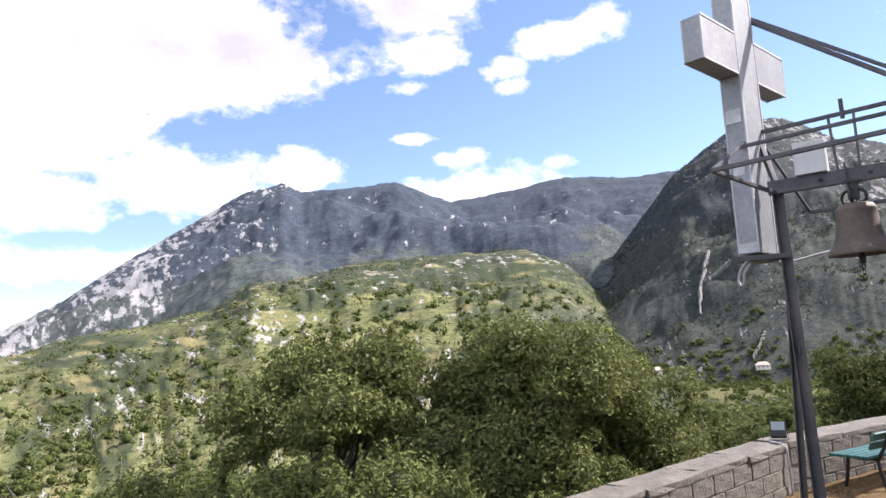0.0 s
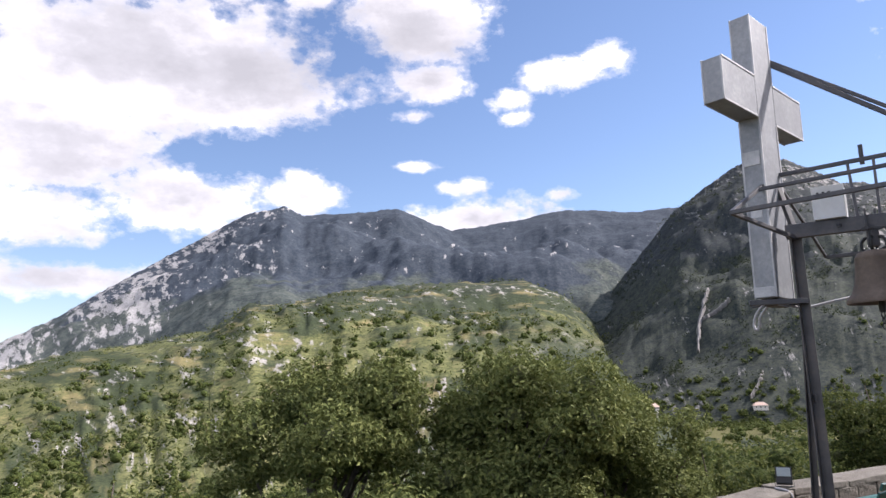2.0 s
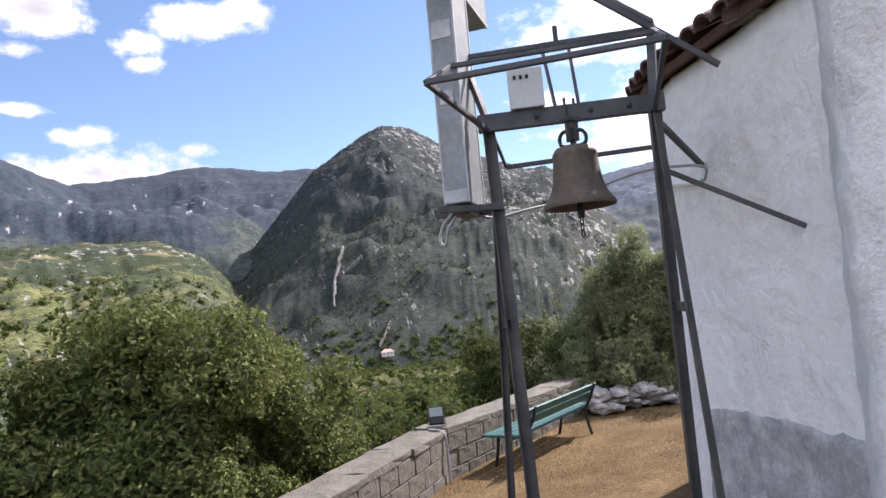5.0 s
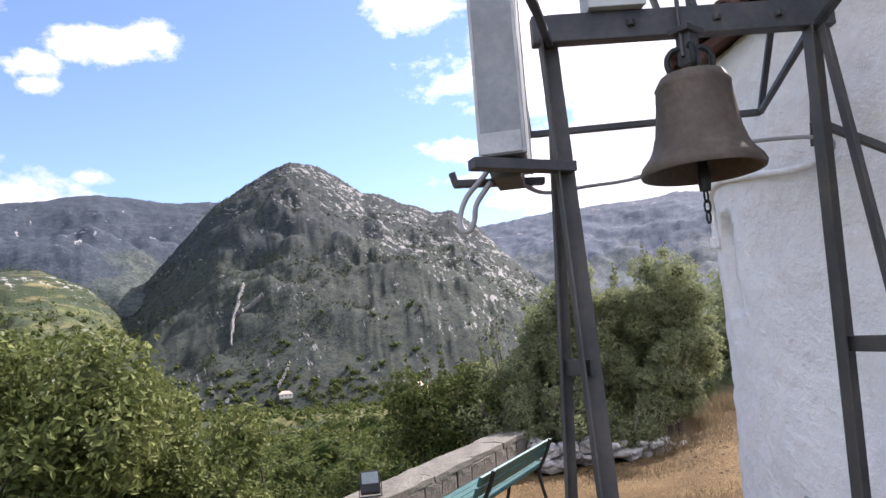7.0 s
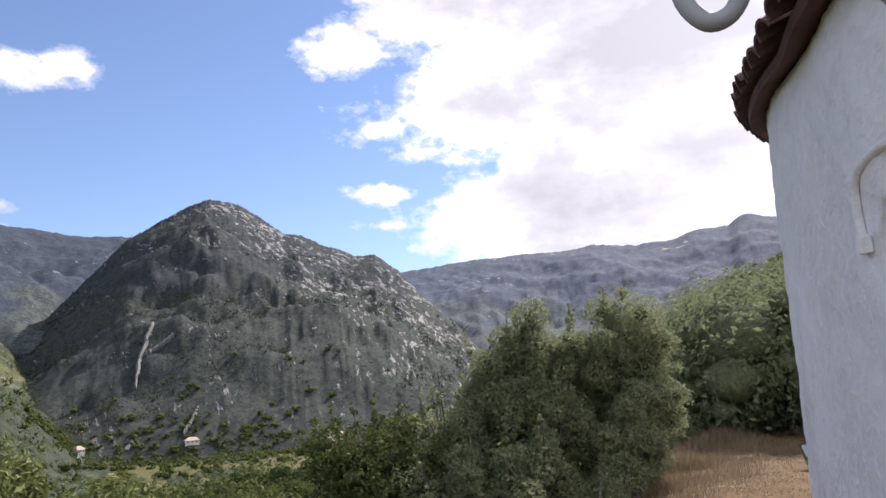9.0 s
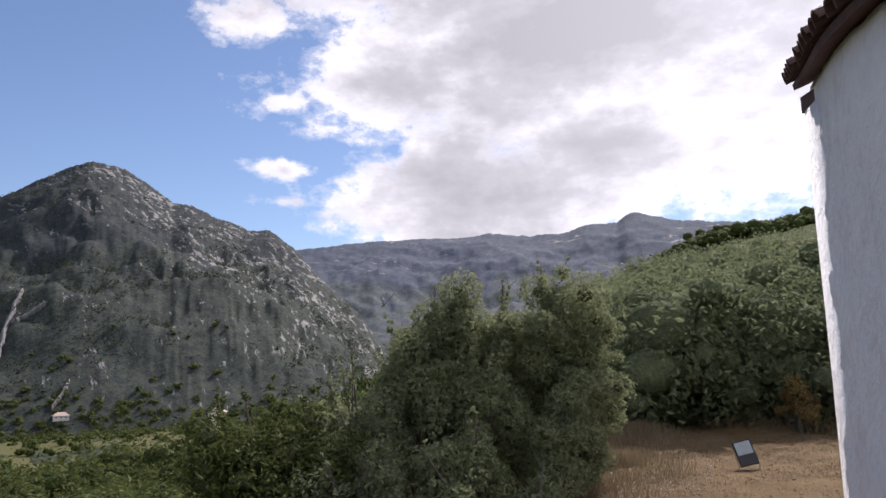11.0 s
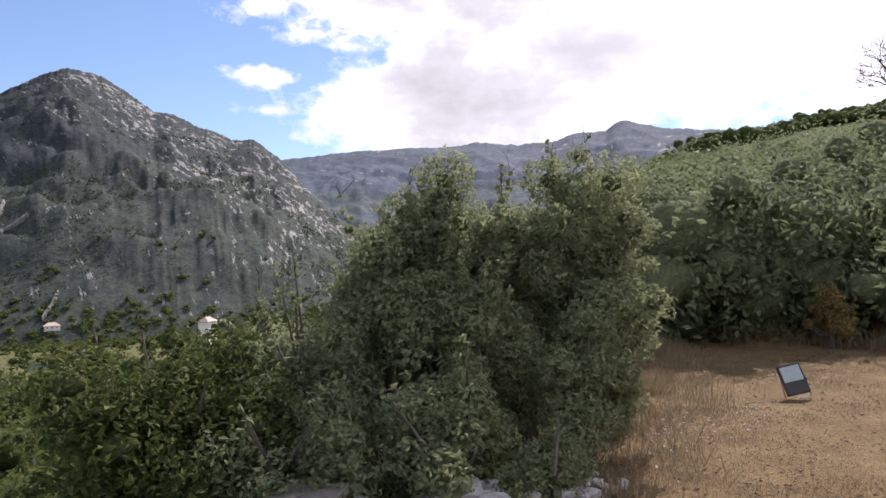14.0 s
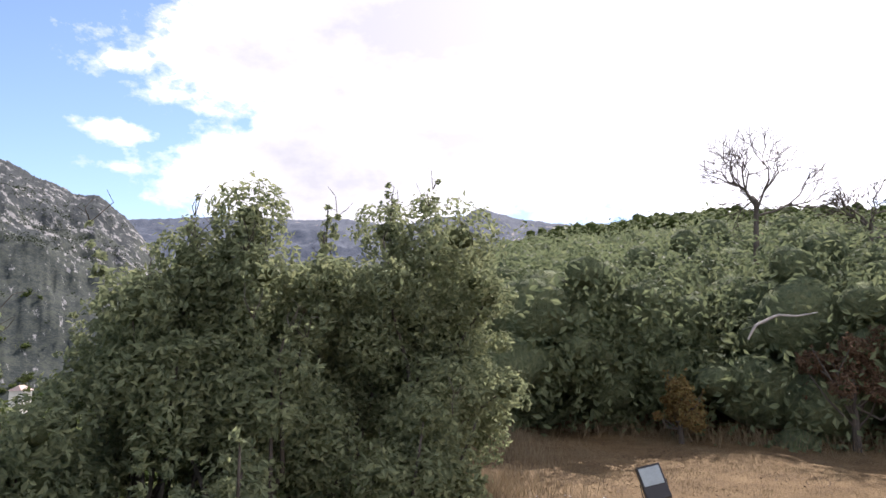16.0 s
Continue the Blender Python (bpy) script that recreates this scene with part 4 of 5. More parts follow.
# ---- furniture ----
def build_bench():
    back = Vector((4.76, 8.23, 0))
    d = Vector((0.863, 0.504, 0))
    g = ground_height(5.4, 8.6)
    b = thing("bench", Matrix.Translation((5.40, 8.52, g)) @ Matrix.Rotation(math.atan2(d.y, d.x), 4, "Z"), "green slatted park bench with black iron legs", "bench")
    for s in (-0.93, 0.93):
        bm = bmesh.new()
        tube(bm, [(0, -0.06, 0.0), (0, -0.02, 0.16), (0, 0.0, 0.30), (0, -0.02, 0.36), (0, -0.10, 0.50), (0, -0.16, 0.66)], 0.020, 8, 4)
        tube(bm, [(0, 0.40, 0.0), (0, 0.36, 0.16), (0, 0.34, 0.30), (0, 0.33, 0.335)], 0.020, 8, 4)
        tube(bm, [(0, -0.01, 0.335), (0, 0.16, 0.325), (0, 0.39, 0.345)], 0.018, 8, 4)
        leg = part("leg", bm, M_iron, b)
        leg.location = (s, 0, 0)
    for y in (0.02, 0.115, 0.21, 0.305, 0.395):
        o = part("seat_slat", box(bmesh.new(), (2.25, 0.08, 0.03), Matrix.Translation((0, y, 0.37)), 0.006), M_green_slat, b)
    for y, z in ((-0.065, 0.50), (-0.11, 0.60)):
        part("back_slat", box(bmesh.new(), (2.25, 0.028, 0.085), Matrix.Translation((0, y + 0.02, z)) @ Matrix.Rotation(radians(22), 4, "X"), 0.006), M_green_slat, b)


build_bench()


def floodlight(place, turn, size, tilt, lean=0.0):
    f = thing("floodlight", Matrix.Translation(place) @ Matrix.Rotation(radians(turn), 4, "Z") @ Matrix.Rotation(radians(lean), 4, "Y"), "black floodlight with a glass front on a small bracket", "floodlight", "floodlights")
    w, h = size
    m = Matrix.Translation((0, 0, h * 0.62)) @ Matrix.Rotation(radians(tilt), 4, "X")
    bm = box(bmesh.new(), (w, 0.07, h), m, 0.01)
    body = part("housing", bm, M_black, f)
    part("glass", box(bmesh.new(), (w * 0.84, 0.006, h * 0.52), m @ Matrix.Translation((0, -0.038, h * 0.17)), 0.002), M_glassy, f, "pale reflecting glass front")
    bm = bmesh.new()
    for s in (-1, 1):
        bar(bm, (s * (w / 2 + 0.012), 0.0, 0.0), (s * (w / 2 + 0.012), 0, h * 0.66), 0.006, 0.03)
    bar(bm, (-w / 2 - 0.012, 0, 0.004), (w / 2 + 0.012, 0, 0.004), 0.03, 0.006)
    part("bracket", bm, M_iron, f)
    return f


floodlight((13.65, 8.97, ground_height(13.65, 8.97)), -63, (0.27, 0.38), -28, -14)
floodlight((3.72, 8.44, 0.345), -25, (0.17, 0.19), -24)


def build_bin():
    b = thing("litter_bin", (-0.25, 4.2, ground_height(-0.25, 4.2)), "dark round litter bin with a blue label beside the low wall", "litter bin")
    prof = [(0.0, 0.0), (0.17, 0.0), (0.175, 0.02), (0.205, 0.80), (0.215, 0.81), (0.215, 0.83), (0.20, 0.835), (0.19, 0.82), (0.165, 0.04), (0.0, 0.03)]
    part("body", lathe(bmesh.new(), prof, 36), M_black, b, smooth=True)
    bm = bmesh.new()
    for k in range(9):
        a = radians(-118 + 5 * k)
        box(bm, (0.02, 0.006, 0.10), Matrix.Translation((0.211 * math.cos(a), 0.211 * math.sin(a), 0.765)) @ Matrix.Rotation(a + math.pi / 2, 4, "Z"))
    part("label", bm, M_blue, b, "bright blue plastic label")
    part("dome", lathe(bmesh.new(), [(0.09, 0.835), (0.085, 0.85), (0.05, 0.885), (0.045, 0.90), (0.0, 0.91)], 20), M_post, b).location = (-0.13, 0.05, 0)


build_bin()

# ---- plants ----
def heart_shape(fine):
    bm = bmesh.new()
    bmesh.ops.create_icosphere(bm, subdivisions=fine, radius=1.0)
    v = np.array([q.co for q in bm.verts])
    f = np.array([[q.index for q in p.verts] for p in bm.faces])
    bm.free()
    return v, f


HEARTS = {1: heart_shape(1), 2: heart_shape(2)}


def leaf_cloud(name, centres, radii, count, size, material, seed, squash=0.85, parent=None, shell=0.55, out=0.6, heart=0.0, heart_from=0.0, heart_fine=1, inside=None):
    """Leaves in clumps round the given centres: small folded blades, more of them near the outside.
    heart: share of a clump's radius that an added opaque core fills."""
    rng = np.random.default_rng(seed)
    centres, radii = np.array(centres, float), np.array(radii, float)
    w = radii ** 1.8
    pick = rng.choice(len(centres), count, p=w / w.sum())
    d = rng.normal(size=(count, 3))
    d /= np.linalg.norm(d, axis=1)[:, None]
    r = radii[pick] * (shell + (1.08 - shell) * rng.random(count) ** 0.6)
    lump = 1 + 0.18 * np.sin(d[:, 0] * 7 + pick) * np.sin(d[:, 1] * 6 + pick * 2) + 0.12 * np.sin(d[:, 2] * 9 + pick)
    p = centres[pick] + d * (r * lump)[:, None] * np.array([1, 1, squash])
    nrm = d * out + rng.normal(size=(count, 3)) * 0.55 + np.array([0, 0, 0.35])
    nrm /= np.linalg.norm(nrm, axis=1)[:, None]
    u = np.cross(nrm, rng.normal(size=(count, 3)))
    u /= np.linalg.norm(u, axis=1)[:, None]
    v = np.cross(nrm, u)
    s = size * (0.6 + 0.8 * rng.random(count))[:, None]
    a, c = p - u * s, p + u * s
    b = p + v * s * 0.48 + nrm * s * 0.22
    e = p - v * s * 0.48 + nrm * s * 0.22
    verts = np.stack([a, b, c, e], 1).reshape(-1, 3)
    tri = ((np.arange(count) * 4)[:, None] + np.array([0, 2, 1, 0, 3, 2])).reshape(-1, 3)
    leaves = len(tri)
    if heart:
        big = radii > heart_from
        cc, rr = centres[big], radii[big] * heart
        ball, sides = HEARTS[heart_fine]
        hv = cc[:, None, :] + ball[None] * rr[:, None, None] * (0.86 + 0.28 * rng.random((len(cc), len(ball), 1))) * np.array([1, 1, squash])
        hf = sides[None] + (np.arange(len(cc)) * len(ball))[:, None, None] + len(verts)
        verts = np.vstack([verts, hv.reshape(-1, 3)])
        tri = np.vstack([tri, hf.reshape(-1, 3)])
    me = bpy.data.meshes.new(name)
    me.vertices.add(len(verts))
    me.vertices.foreach_set("co", verts.ravel())
    me.loops.add(tri.size)
    me.loops.foreach_set("vertex_index", tri.ravel())
    me.polygons.add(len(tri))
    me.polygons.foreach_set("loop_start", np.arange(len(tri)) * 3)
    me.materials.append(material)
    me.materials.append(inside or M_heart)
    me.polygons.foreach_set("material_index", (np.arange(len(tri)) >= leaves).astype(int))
    me.polygons.foreach_set("use_smooth", np.arange(len(tri)) >= leaves)
    me.update(calc_edges=True)
    ob = new(name, me)
    if parent:
        ob.parent = parent
    return ob


def clumps(rng, spread, count, size, shoots=9):
    """Centres and radii of leaf clumps that fill an uneven crown of half sizes spread about the origin, with shoots that stand out of it."""
    cs, rs = [], []
    for _ in range(count):
        d = rng.normal(size=3)
        d /= np.linalg.norm(d)
        if d[2] < -0.5:
            d[2] *= -0.6
        k = rng.random() ** 0.38 * (0.8 + 0.35 * rng.random())
        cs.append(d * k * np.array(spread))
        rs.append(size * (0.35 + 0.85 * rng.random()))
    for _ in range(shoots):
        d = rng.normal(size=3)
        d[2] = abs(d[2]) + 0.5
        d /= np.linalg.norm(d)
        p = d * np.array(spread) * 0.95
        for j in range(5):
            cs.append(p + (d * 0.4 + np.array([0, 0, 0.75])) * 0.10 * j * (0.5 + size) + rng.normal(size=3) * 0.02)
            rs.append(size * (0.20 - 0.03 * j))
    return np.array(cs), np.array(rs)


def tree(place, spread, count, leaf, material, seed, label, clump=0.5, many=40, name="tree", extra=(), shoots=5, twigs=0):
    """place: the middle of the crown. The trunk goes down to the ground."""
    rng = np.random.default_rng(seed)
    x, y, z = place
    g = ground_height(x, y) - 0.15
    t = thing(name, (x, y, g), label, "tree")
    cs, rs = clumps(rng, spread, many, clump, shoots)
    cs = cs + np.array([0, 0, z - g])
    if len(extra):
        ex = np.array(extra, float)
        cs, rs = np.vstack([cs, ex[:, :3] + np.array([-x, -y, -g])]), np.concatenate([rs, ex[:, 3]])
    bm = bmesh.new()
    h = z - g
    lean = rng.normal(size=2) * 0.12 * spread[0]
    tube(bm, [(0, 0, 0), (lean[0] * 0.4, lean[1] * 0.4, h * 0.4), (lean[0], lean[1], h), (lean[0] * 1.2, lean[1], h + spread[2] * 0.6)],
         [0.05 * spread[0] + 0.05, 0.045 * spread[0] + 0.03, 0.03 * spread[0] + 0.01, 0.012], 8)
    for i in rng.choice(len(cs), min(14, len(cs)), replace=False):
        c = cs[i]
        k = 0.35 + 0.5 * rng.random()
        s = np.array([lean[0] * k, lean[1] * k, h * k])
        mid = (s + c) / 2 + rng.normal(size=3) * 0.1
        tube(bm, [s, mid, c], [0.018 * spread[0] + 0.012, 0.012 * spread[0] + 0.008, 0.006], 5)
    for _ in range(twigs):
        i = int(rng.choice(np.argsort(cs[:, 2])[-max(6, len(cs) // 4):]))
        q = cs[i] + np.array([0, 0, rs[i] * 0.3])
        for _ in range(3):
            d = np.array([rng.normal() * 0.35, rng.normal() * 0.35, 1.0]) * (0.08 + 0.14 * rng.random())
            tube(bm, [q, q + d * 0.6 + rng.normal(size=3) * 0.02, q + d + rng.normal(size=3) * 0.03], [0.004, 0.003, 0.0015], 3)
    part("trunk", bm, M_bark, t)
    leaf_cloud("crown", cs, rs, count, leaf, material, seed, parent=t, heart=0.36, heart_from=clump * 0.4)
    return t


OLIVE = "dense olive-green broadleaf tree growing below the low wall"
OAK = "dull green scrub oak growing beside the dry grass"
BUSH = "low dull green scrub bush at the terrace edge"
LEAF = 0.030
tree((-1.35, 8.2, 0.85), (1.2, 1.1, 1.0), 46000, LEAF, M_leaf_a, 11, OLIVE, 0.36, 60)
tree((0.75, 8.2, 0.75), (1.1, 1.1, 1.1), 46000, LEAF, M_leaf_a, 12, OLIVE, 0.36, 60)
tree((2.0, 9.6, 0.35), (1.15, 1.0, 1.1), 36000, LEAF, M_leaf_a, 13, OLIVE, 0.36, 56)
tree((-3.4, 7.4, -0.3), (1.5, 1.2, 0.8), 34000, LEAF, M_leaf_a, 14, OLIVE, 0.36, 52)
tree((-4.3, 4.6, 0.7), (0.8, 0.8, 0.9), 20000, LEAF, M_leaf_a, 15, OLIVE, 0.30, 36)
tree((-0.3, 7.0, -0.3), (1.1, 0.8, 0.8), 30000, LEAF, M_leaf_a, 16, OLIVE, 0.34, 40)
tree((1.5, 8.4, -0.4), (0.9, 0.7, 0.8), 24000, LEAF, M_leaf_a, 17, OLIVE, 0.32, 40)
tree((-2.3, 6.4, -0.4), (1.1, 0.9, 0.7), 24000, LEAF, M_leaf_a, 18, OLIVE, 0.32, 40)
tree((-1.2, 6.9, -0.1), (1.0, 0.8, 0.7), 22000, LEAF, M_leaf_a, 29, OLIVE, 0.32, 36)
tree((0.5, 7.5, -0.15), (0.9, 0.6, 0.7), 20000, LEAF, M_leaf_a, 30, OLIVE, 0.32, 36)
tree((3.2, 10.3, -0.5), (0.9, 0.8, 0.8), 22000, LEAF, M_leaf_v, 19, OLIVE, 0.32, 36)
# the scrub oaks: three upright crowns, lower ones stepping down to the valley, and lobes before them
OAK_LEAF = LEAF * 0.85
tree((10.65, 10.35, 1.38), (0.74, 0.68, 1.45), 36000, OAK_LEAF, M_leaf_b, 61, OAK, 0.27, 62, shoots=5, twigs=7)
tree((9.55, 10.95, 1.28), (0.60, 0.58, 1.38), 28000, OAK_LEAF, M_leaf_b, 62, OAK, 0.24, 48, shoots=4, twigs=9)
tree((8.72, 11.20, 1.12), (0.58, 0.55, 1.25), 24000, OAK_LEAF, M_leaf_b, 64, OAK, 0.24, 46, shoots=5, twigs=6)
tree((7.85, 11.40, 0.45), (0.75, 0.65, 1.05), 22000, OAK_LEAF, M_leaf_b, 67, OAK, 0.27, 46, shoots=5, twigs=4)
tree((10.08, 10.72, 1.38), (0.62, 0.45, 1.15), 22000, OAK_LEAF, M_leaf_b, 65, OAK, 0.25, 44, shoots=4, twigs=3)
tree((9.10, 11.15, 1.45), (0.42, 0.40, 0.80), 12000, OAK_LEAF, M_leaf_b, 73, OAK, 0.24, 30, shoots=3)
tree((9.05, 10.75, 0.90), (0.75, 0.48, 0.95), 22000, OAK_LEAF, M_leaf_b, 66, OAK, 0.25, 44, shoots=6, twigs=3)
tree((9.75, 9.85, 0.55), (0.50, 0.35, 0.80), 13000, OAK_LEAF, M_leaf_b, 69, OAK, 0.21, 36, shoots=6, twigs=3)
tree((8.15, 10.25, 0.30), (0.62, 0.42, 0.68), 14000, OAK_LEAF, M_leaf_b, 25, BUSH, 0.22, 36, "bush", shoots=7)
tree((7.30, 10.75, 0.10), (0.70, 0.45, 0.65), 14000, OAK_LEAF, M_leaf_b, 28, BUSH, 0.24, 36, "bush", shoots=7)
tree((8.85, 9.80, 0.00), (0.55, 0.30, 0.45), 8000, OAK_LEAF, M_leaf_b, 70, BUSH, 0.19, 30, "bush")
tree((6.8, 11.6, 0.45), (0.95, 0.8, 0.85), 22000, LEAF, M_leaf_v, 23, OAK, 0.28, 50)
tree((11.6, 11.3, 1.1), (0.80, 0.8, 1.2), 18000, OAK_LEAF, M_leaf_d, 71, OAK, 0.30, 44, shoots=3)
tree((19.2, 9.5, 0.55), (0.4, 0.45, 0.55), 5000, LEAF, M_leaf_dry, 68, "small ochre drying bush at the edge of the dry grass", 0.16, 24, "bush")
tree((19.8, 6.7, 1.15), (0.75, 0.9, 0.85), 11000, LEAF, M_leaf_red, 72, "reddish-brown drying bush before the dark scrub", 0.22, 40, "bush")
tree((5.9, 11.5, -0.7), (1.1, 0.9, 0.7), 22000, LEAF, M_leaf_v, 26, BUSH, 0.30, 42, "bush")
tree((4.6, 11.4, -0.9), (1.1, 0.9, 0.7), 22000, LEAF, M_leaf_v, 27, BUSH, 0.30, 42, "bush")


HILL_POINTS = np.array([v.co for v in HILLS.data.vertices]).reshape(-1, 71, 3)


def land_height(x, y):
    """The ground, or the foot of the sunny hills or of the rocky mountain where they stand over it."""
    z, r = ground_height(x, y), math.hypot(x, y)
    if r > 262:
        az = math.degrees(math.atan2(x, y))
        i = int(round((az - CREST_HILLS[0][0]) / (CREST_HILLS[-1][0] - CREST_HILLS[0][0]) * (len(HILL_POINTS) - 1)))
        if 0 <= i < len(HILL_POINTS):
            k = (r - 260) / (1300 - 260) / 1.12 * 70
            z = max(z, float(np.interp(k, np.arange(71), HILL_POINTS[i, :, 2])))
        if r > 622 and CRAG_AZ[0] < az < CRAG_AZ[-1]:
            i = int(round(float(np.interp(az, CRAG_AZ, np.arange(len(CRAG_AZ))))))
            z = max(z, float(np.interp((r - 620) / (1500 - 620) / 1.12 * 70, np.arange(71), CRAG_POINTS[i, :, 2])))
    return z


def woods(name, zone, count, size, leaves, leaf, material, seed, label, inside, fine=1):
    """Many crowns over a stretch of hillside; zone(rng) gives x, y and the crown's middle height above the ground, or None."""
    rng = np.random.default_rng(seed)
    cs, rs = [], []
    while len(cs) < count * 4:
        q = zone(rng)
        if q is None:
            continue
        x, y, up = q
        r = size * (0.6 + 0.8 * rng.random())
        base = np.array([x, y, land_height(x, y) + up])
        cs.append(base)
        rs.append(r)
        for _ in range(3):
            d = rng.normal(size=3)
            cs.append(base + d / np.linalg.norm(d) * r * np.array([0.75, 0.75, 0.6]))
            rs.append(r * (0.35 + 0.3 * rng.random()))
    ob = leaf_cloud(name, cs, rs, leaves, leaf, material, seed, shell=0.62, out=0.9, heart=0.5, heart_fine=fine, inside=inside)
    return tagged(ob, label, "woods", kind="stuff")


def fan(a0, a1, r0, r1, up):
    def zone(rng):
        a, r = rng.uniform(a0, a1), math.exp(rng.uniform(math.log(r0), math.log(r1)))
        d = heading(a)
        x, y = 2 + d.x * r, 4 + d.y * r
        if y < curve_at(EDGE, x) + 1.5:
            return None
        return x, y, up
    return zone


woods("woods_near", fan(-30, 52, 14, 45, 0.8), 230, 1.5, 110000, 0.080, M_leaf_v, 31, "bright green bushes and trees on the valley slope", M_mass_v, 2)
woods("woods_valley", fan(-42, 52, 45, 170, 1.6), 420, 2.8, 90000, 0.20, M_leaf_v, 32, "bright green bushes and trees on the valley slope", M_mass_v)
woods("woods_far", fan(-42, 60, 170, 800, 2.0), 1300, 4.6, 90000, 0.6, M_leaf_v, 33, "green woods filling the valley floor", M_mass_v)
woods("woods_foot", fan(12, 47, 575, 668, 0.8), 560, 4.0, 44000, 0.6, M_leaf_v, 35, "green woods at the foot of the rocky mountain", M_mass_v)


CREST_SCRUB = [(60, 4.5), (66, 6.5), (70, 7.8), (76.5, 8.5), (85, 8.8), (96, 8.6), (115, 8)]


def hillside(rng):
    a, r = rng.uniform(62, 112), math.exp(rng.uniform(math.log(16), math.log(60)))
    d = heading(a)
    x, y = 3 + d.x * r, 6.5 + d.y * r
    if x < 20.3 and y < 11.6:
        return None
    top = 1.66 + r * math.tan(radians(curve_at(CREST_SCRUB, a)))
    g = ground_height(x, y)
    up = min(2.6, top - 1.0 - g) * rng.uniform(0.25, 1.0)
    return (x, y, up) if up > 0.2 else None


woods("woods_hillside", hillside, 440, 1.35, 290000, 0.084, M_leaf_d, 34, "dark scrub woods climbing the hillside behind the terrace", M_mass_d, 2)


def cover_slope(name, ob, count, size, leaves, leaf, material, seed, label, lowest=0.0, highest=0.97, inside=None):
    """Bushes over a mountainside, on the points of its mesh, denser where a broad noise says so."""
    rng = np.random.default_rng(seed)
    co = np.empty(len(ob.data.vertices) * 3)
    ob.data.vertices.foreach_get("co", co)
    co = co.reshape(-1, 3)
    rows = 71
    level = (np.arange(len(co)) % rows) / (rows - 1) * 1.12
    co = co[(level > lowest) & (level < highest)]
    cs, rs = [], []
    while len(cs) < count:
        p = co[rng.integers(len(co))]
        if noise.noise(Vector(p) * 0.008) + 0.5 * noise.noise(Vector(p) * 0.03) + 0.25 < rng.random() * 0.7:
            continue
        cs.append(p + rng.normal(size=3) * np.array([9, 9, 0]) * size / 3.3 + np.array([0, 0, size * 0.2]))
        rs.append(size * (0.5 + rng.random()))
    o = leaf_cloud(name, cs, rs, leaves, leaf, material, seed, shell=0.7, out=0.9, heart=0.84 if inside else 0.0, inside=inside)
    return tagged(o, label, "bushes", kind="stuff")


cover_slope("bushes_hills", HILLS, 7000, 3.2, 60000, 1.3, M_leaf_v, 41, "scattered green bushes over the sunny hills")
cover_slope("woods_dark_hill", DARK, 5200, 1.7, 120000, 0.20, M_leaf_v, 43, "dense dark woods over the hill behind the terrace", 0.25, 1.02, M_mass_v)
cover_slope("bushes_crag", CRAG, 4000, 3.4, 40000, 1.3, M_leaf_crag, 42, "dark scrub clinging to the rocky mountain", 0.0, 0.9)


def bare_tree(place, fork, reach, seed, label):
    """A leafless tree: one trunk up to the height fork, and a crown of crooked twigs that reach so far."""
    rng = random.Random(seed)
    x, y = place
    z = ground_height(x, y) - 0.1
    t = thing("bare_tree", (x, y, z), label, "tree", "bare trees")
    bm = bmesh.new()
    top = Vector((0.05, -0.05, fork - z))
    tube(bm, [(0, 0, 0), (0.06, 0.03, top.z * 0.5), top], [0.10, 0.08, 0.055], 8)

    def grow(p, d, ln, r, depth):
        q = p + d * ln
        tube(bm, [p, p.lerp(q, 0.5) + Vector((rng.uniform(-1, 1), rng.uniform(-1, 1), rng.uniform(-1, 1))) * ln * 0.13, q], [r, r * 0.85, r * 0.7], 5 if depth > 2 else 3)
        if depth == 0:
            return
        for _ in range(3):
            e = (d + Vector((rng.uniform(-1, 1), rng.uniform(-1, 1), rng.uniform(-0.6, 0.7))) * 0.95).normalized()
            grow(p.lerp(q, rng.uniform(0.55, 1.0)), e, ln * rng.uniform(0.6, 0.85), max(0.008, r * 0.64), depth - 1)

    for k in range(5):
        a = k * 1.26 + rng.uniform(-0.3, 0.3)
        d = Vector((math.cos(a), math.sin(a), (0.25, 1.2, 0.7, 1.6, 0.35)[k])).normalized()
        grow(top - Vector((0, 0, 0.1 * k)), d, reach * 0.38, 0.034, 4)
    part("trunk", bm, M_bark, t)


bare_tree((24.5, 8.35), 5.45, 2.3, 5, "bare leafless tree standing above the dark scrub")
bare_tree((27.0, 5.7), 5.1, 1.7, 6, "bare leafless tree standing above the dark scrub")

dead = thing("dead_branch", (19.2, 7.9, 2.1), "bleached dead branch lying across the scrub", "branch")
part("branch", tube(bmesh.new(), [(0.0, 0.42, -0.22), (0.05, 0.30, 0.02), (0.1, 0.16, 0.10), (0.16, -0.08, 0.22), (0.2, -0.35, 0.20), (0.3, -0.7, 0.27)], [0.018, 0.026, 0.028, 0.024, 0.018, 0.010], 6, 2), M_pale_wood, dead)


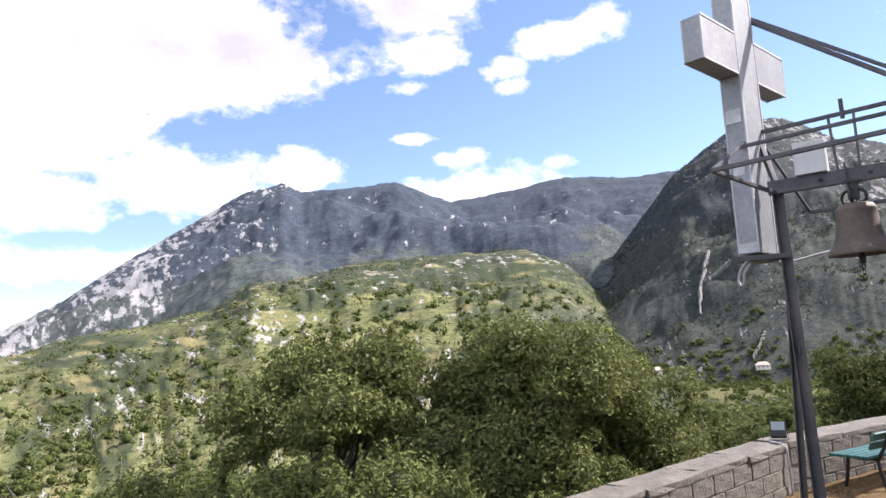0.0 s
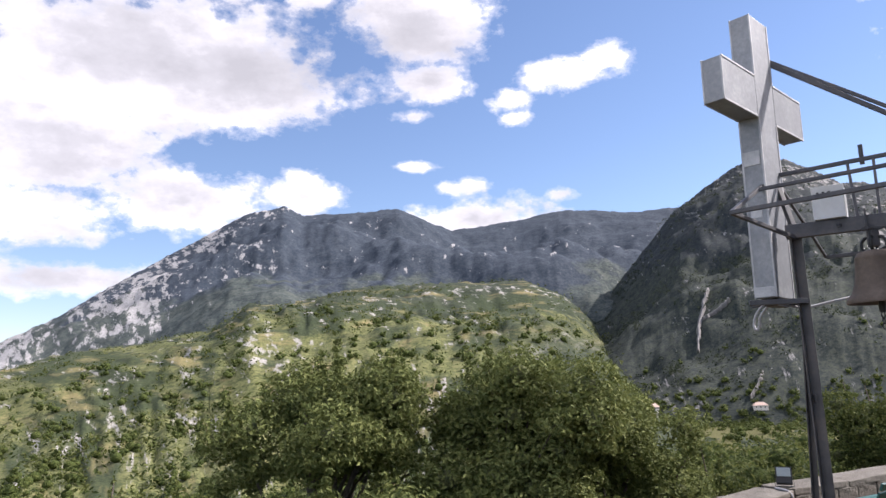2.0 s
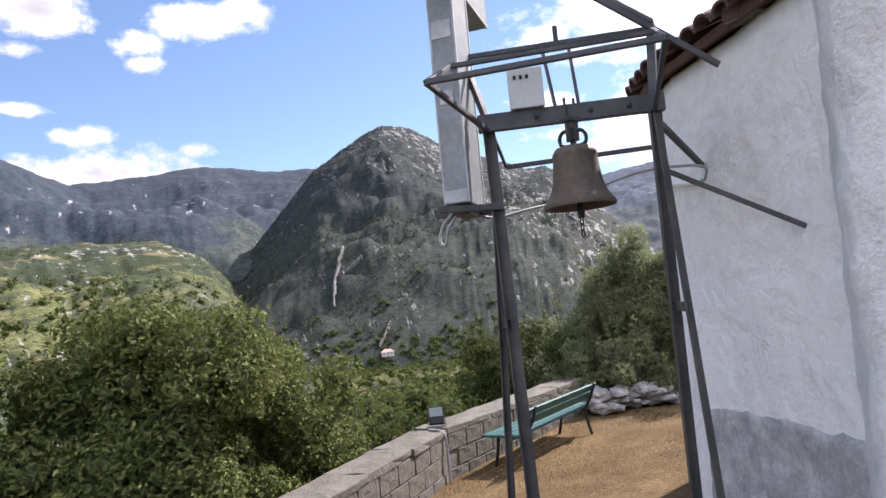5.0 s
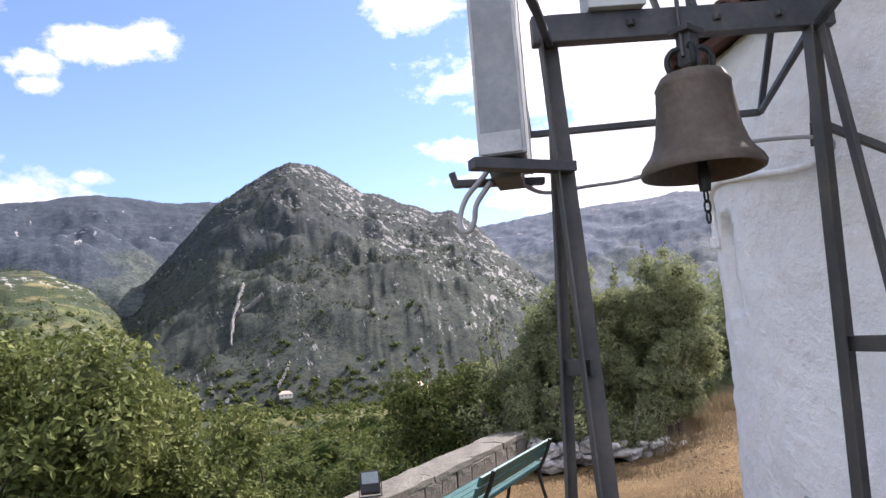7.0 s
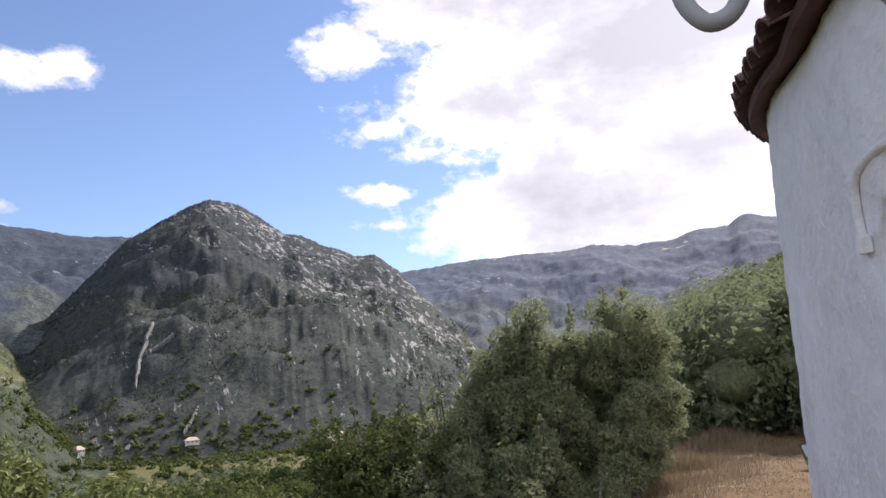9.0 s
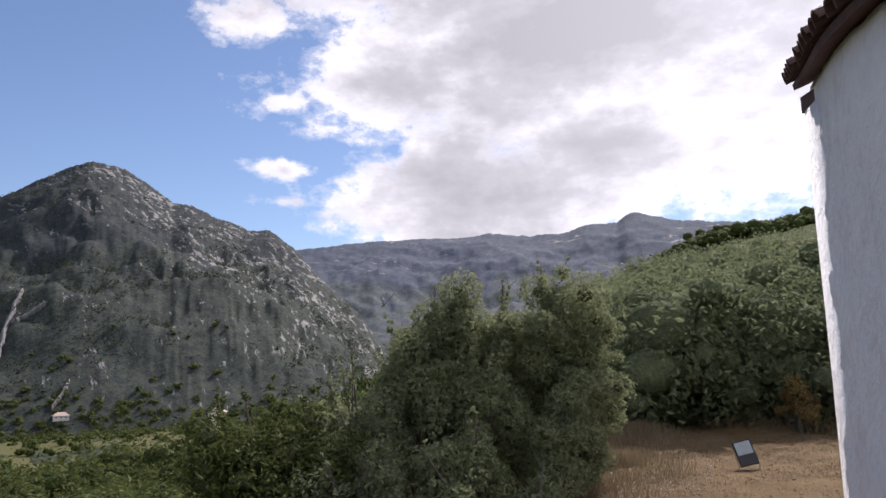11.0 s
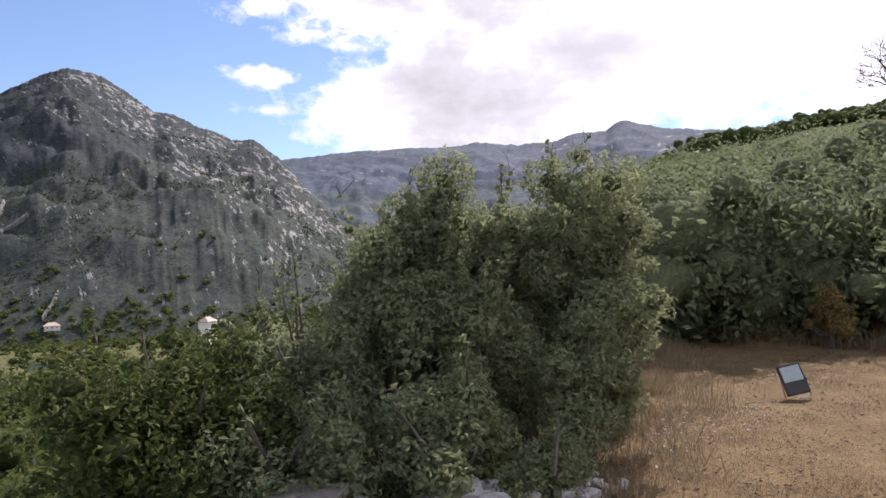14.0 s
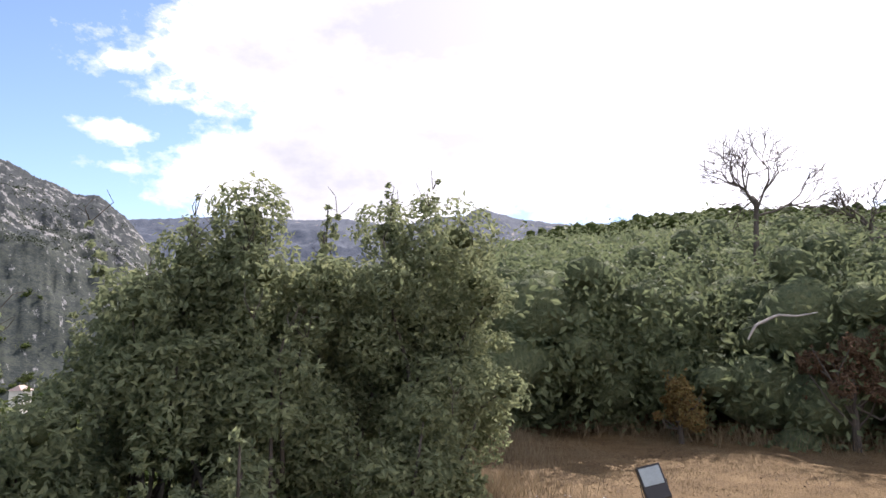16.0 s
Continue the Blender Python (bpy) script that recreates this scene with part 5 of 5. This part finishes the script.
def blades(name, zone, count, height, material, seed, label, lean=0.35):
    """Dry grass: thin upright blades scattered by zone(rng)."""
    rng = np.random.default_rng(seed)
    pts = []
    while len(pts) < count:
        q = zone(rng)
        if q is not None:
            pts.append((q[0], q[1], ground_height(q[0], q[1]) - 0.01, q[2]))
    p = np.array(pts)
    n = len(p)
    h = height * p[:, 3] * (0.5 + rng.random(n))
    a = rng.random(n) * 2 * math.pi
    w = 0.0025 + 0.008 * h
    base = p[:, :3]
    side = np.stack([np.cos(a), np.sin(a), np.zeros(n)], 1) * w[:, None]
    tip = base + np.stack([rng.normal(size=n) * lean * h, rng.normal(size=n) * lean * h, h], 1)
    verts = np.stack([base - side, base + side, tip], 1).reshape(-1, 3)
    me = bpy.data.meshes.new(name)
    me.vertices.add(n * 3)
    me.vertices.foreach_set("co", verts.ravel())
    me.loops.add(n * 3)
    me.loops.foreach_set("vertex_index", np.arange(n * 3))
    me.polygons.add(n)
    me.polygons.foreach_set("loop_start", np.arange(n) * 3)
    me.update(calc_edges=True)
    me.materials.append(material)
    return tagged(new(name, me), label, "grass", kind="stuff")


def lawn(rng):
    x, y = rng.uniform(1.5, 22), rng.uniform(5.5, 12.5)
    if y > curve_at(EDGE, x) - 0.2 or (x < 7.2 and y < 6.6):
        return None
    k = noise.noise(Vector((x * 0.7, y * 0.7, 0))) + 0.5
    return (x, y, 0.4 + max(0, k)) if rng.random() < k else None


def verge(rng):
    x = rng.uniform(8.8, 21)
    y = curve_at(EDGE, x) + rng.normal() * 0.45 - 0.4 - (0.6 if x > 12 else 0)
    k = noise.noise(Vector((x * 1.1, y * 1.1, 7))) + 0.45
    return (x, y, 0.5 + max(0.0, k)) if rng.random() < k else None


def far_verge(rng):
    x, y = 20.3 + rng.normal() * 0.5, rng.uniform(2, 12)
    return x, y, 0.6 + 0.6 * rng.random()


blades("grass_dry", lawn, 80000, 0.034, M_straw, 51, "short dry straw-coloured grass on the terrace")
blades("weeds_verge", verge, 12000, 0.20, M_straw, 52, "tall dry weeds along the terrace edge")
blades("weeds_far", far_verge, 3500, 0.34, M_straw, 53, "tall dry weeds before the dark scrub")


def litter(name, zone, count, size, material, seed, label, category):
    """Small curled leaves and chips lying flat on the ground, scattered by zone(rng)."""
    rng = np.random.default_rng(seed)
    pts = []
    while len(pts) < count:
        q = zone(rng)
        if q is not None:
            pts.append((q[0], q[1], ground_height(q[0], q[1]) + 0.006))
    p = np.array(pts)
    a = rng.random(count) * 2 * math.pi
    s = size * (0.4 + rng.random(count))[:, None]
    u = np.stack([np.cos(a), np.sin(a), rng.normal(size=count) * 0.2], 1) * s
    v = np.stack([-np.sin(a), np.cos(a), rng.normal(size=count) * 0.3], 1) * s * 0.55
    up = np.array([0, 0, 1.0]) * s * 0.25
    verts = np.stack([p - u, p - v + up, p + u, p + v + up], 1).reshape(-1, 3)
    base = (np.arange(count) * 4)[:, None]
    faces = np.concatenate([base + [0, 1, 2], base + [0, 2, 3]], 1).reshape(-1, 3)
    return tagged(mesh_object(name, verts, faces.tolist(), material), label, category, kind="stuff")


def leaf_fall(rng):
    x, y = rng.uniform(7.5, 20), rng.uniform(7.2, 12)
    gap = curve_at(EDGE, x) - y
    if gap < -0.3:
        return None
    k = math.exp(-max(0.0, gap) / 1.3) + 0.12 + 0.5 * noise.noise(Vector((x * 0.9, y * 0.9, 3.0)))
    return (x, y) if rng.random() < k else None


def chips(rng):
    x, y = 11.4 + rng.normal() * 0.9, 9.75 + rng.normal() * 0.35
    return x, y


litter("leaf_litter", leaf_fall, 9000, 0.017, M_litter, 54, "brown fallen leaves scattered over the dry grass", "leaf litter")
litter("stone_chips", chips, 350, 0.022, M_stone, 55, "pale limestone chips in the dry grass", "stone chips")


def house(az, r, size, turn, label):
    d = heading(az)
    x, y = d.x * r, d.y * r
    z = 1.66 - r * math.tan(radians(3.22))
    h = thing("house", Matrix.Translation((x, y, z)) @ Matrix.Rotation(radians(turn), 4, "Z"), label, "house", "valley houses")
    w, l, t = size
    part("wall", box(bmesh.new(), (w, l, t + 12), Matrix.Translation((0, 0, t / 2 - 6)), 0.05), M_wall_far, h)
    bm = bmesh.new()
    e = 0.6
    vs = [bm.verts.new(v) for v in ((-w / 2 - e, -l / 2 - e, t), (w / 2 + e, -l / 2 - e, t), (w / 2 + e, l / 2 + e, t), (-w / 2 - e, l / 2 + e, t), (-w / 4, 0, t + 2.6), (w / 4, 0, t + 2.6))]
    for f in ((0, 1, 5, 4), (1, 2, 5), (2, 3, 4, 5), (3, 0, 4), (3, 2, 1, 0)):
        bm.faces.new([vs[i] for i in f])
    part("roof", bm, M_roof_far, h)
    for k in (-1, 0, 1):
        win = part("window", box(bmesh.new(), (0.9, 0.1, 1.0), Matrix.Translation((k * w * 0.3, -l / 2 - 0.03, t * 0.6)), 0.03), M_black, h)


house(23.3, 640, (11, 8, 3.2), -20, "cream house with a red tiled roof among valley trees")
house(25.2, 660, (9, 6, 1.5), 10, "small cream house with a red roof among trees")
house(15.9, 600, (6, 5, 2.6), 15, "small cream house with a red roof among trees")
house(33.6, 420, (9, 6, 0.3), 25, "small pale shed roof among valley trees")
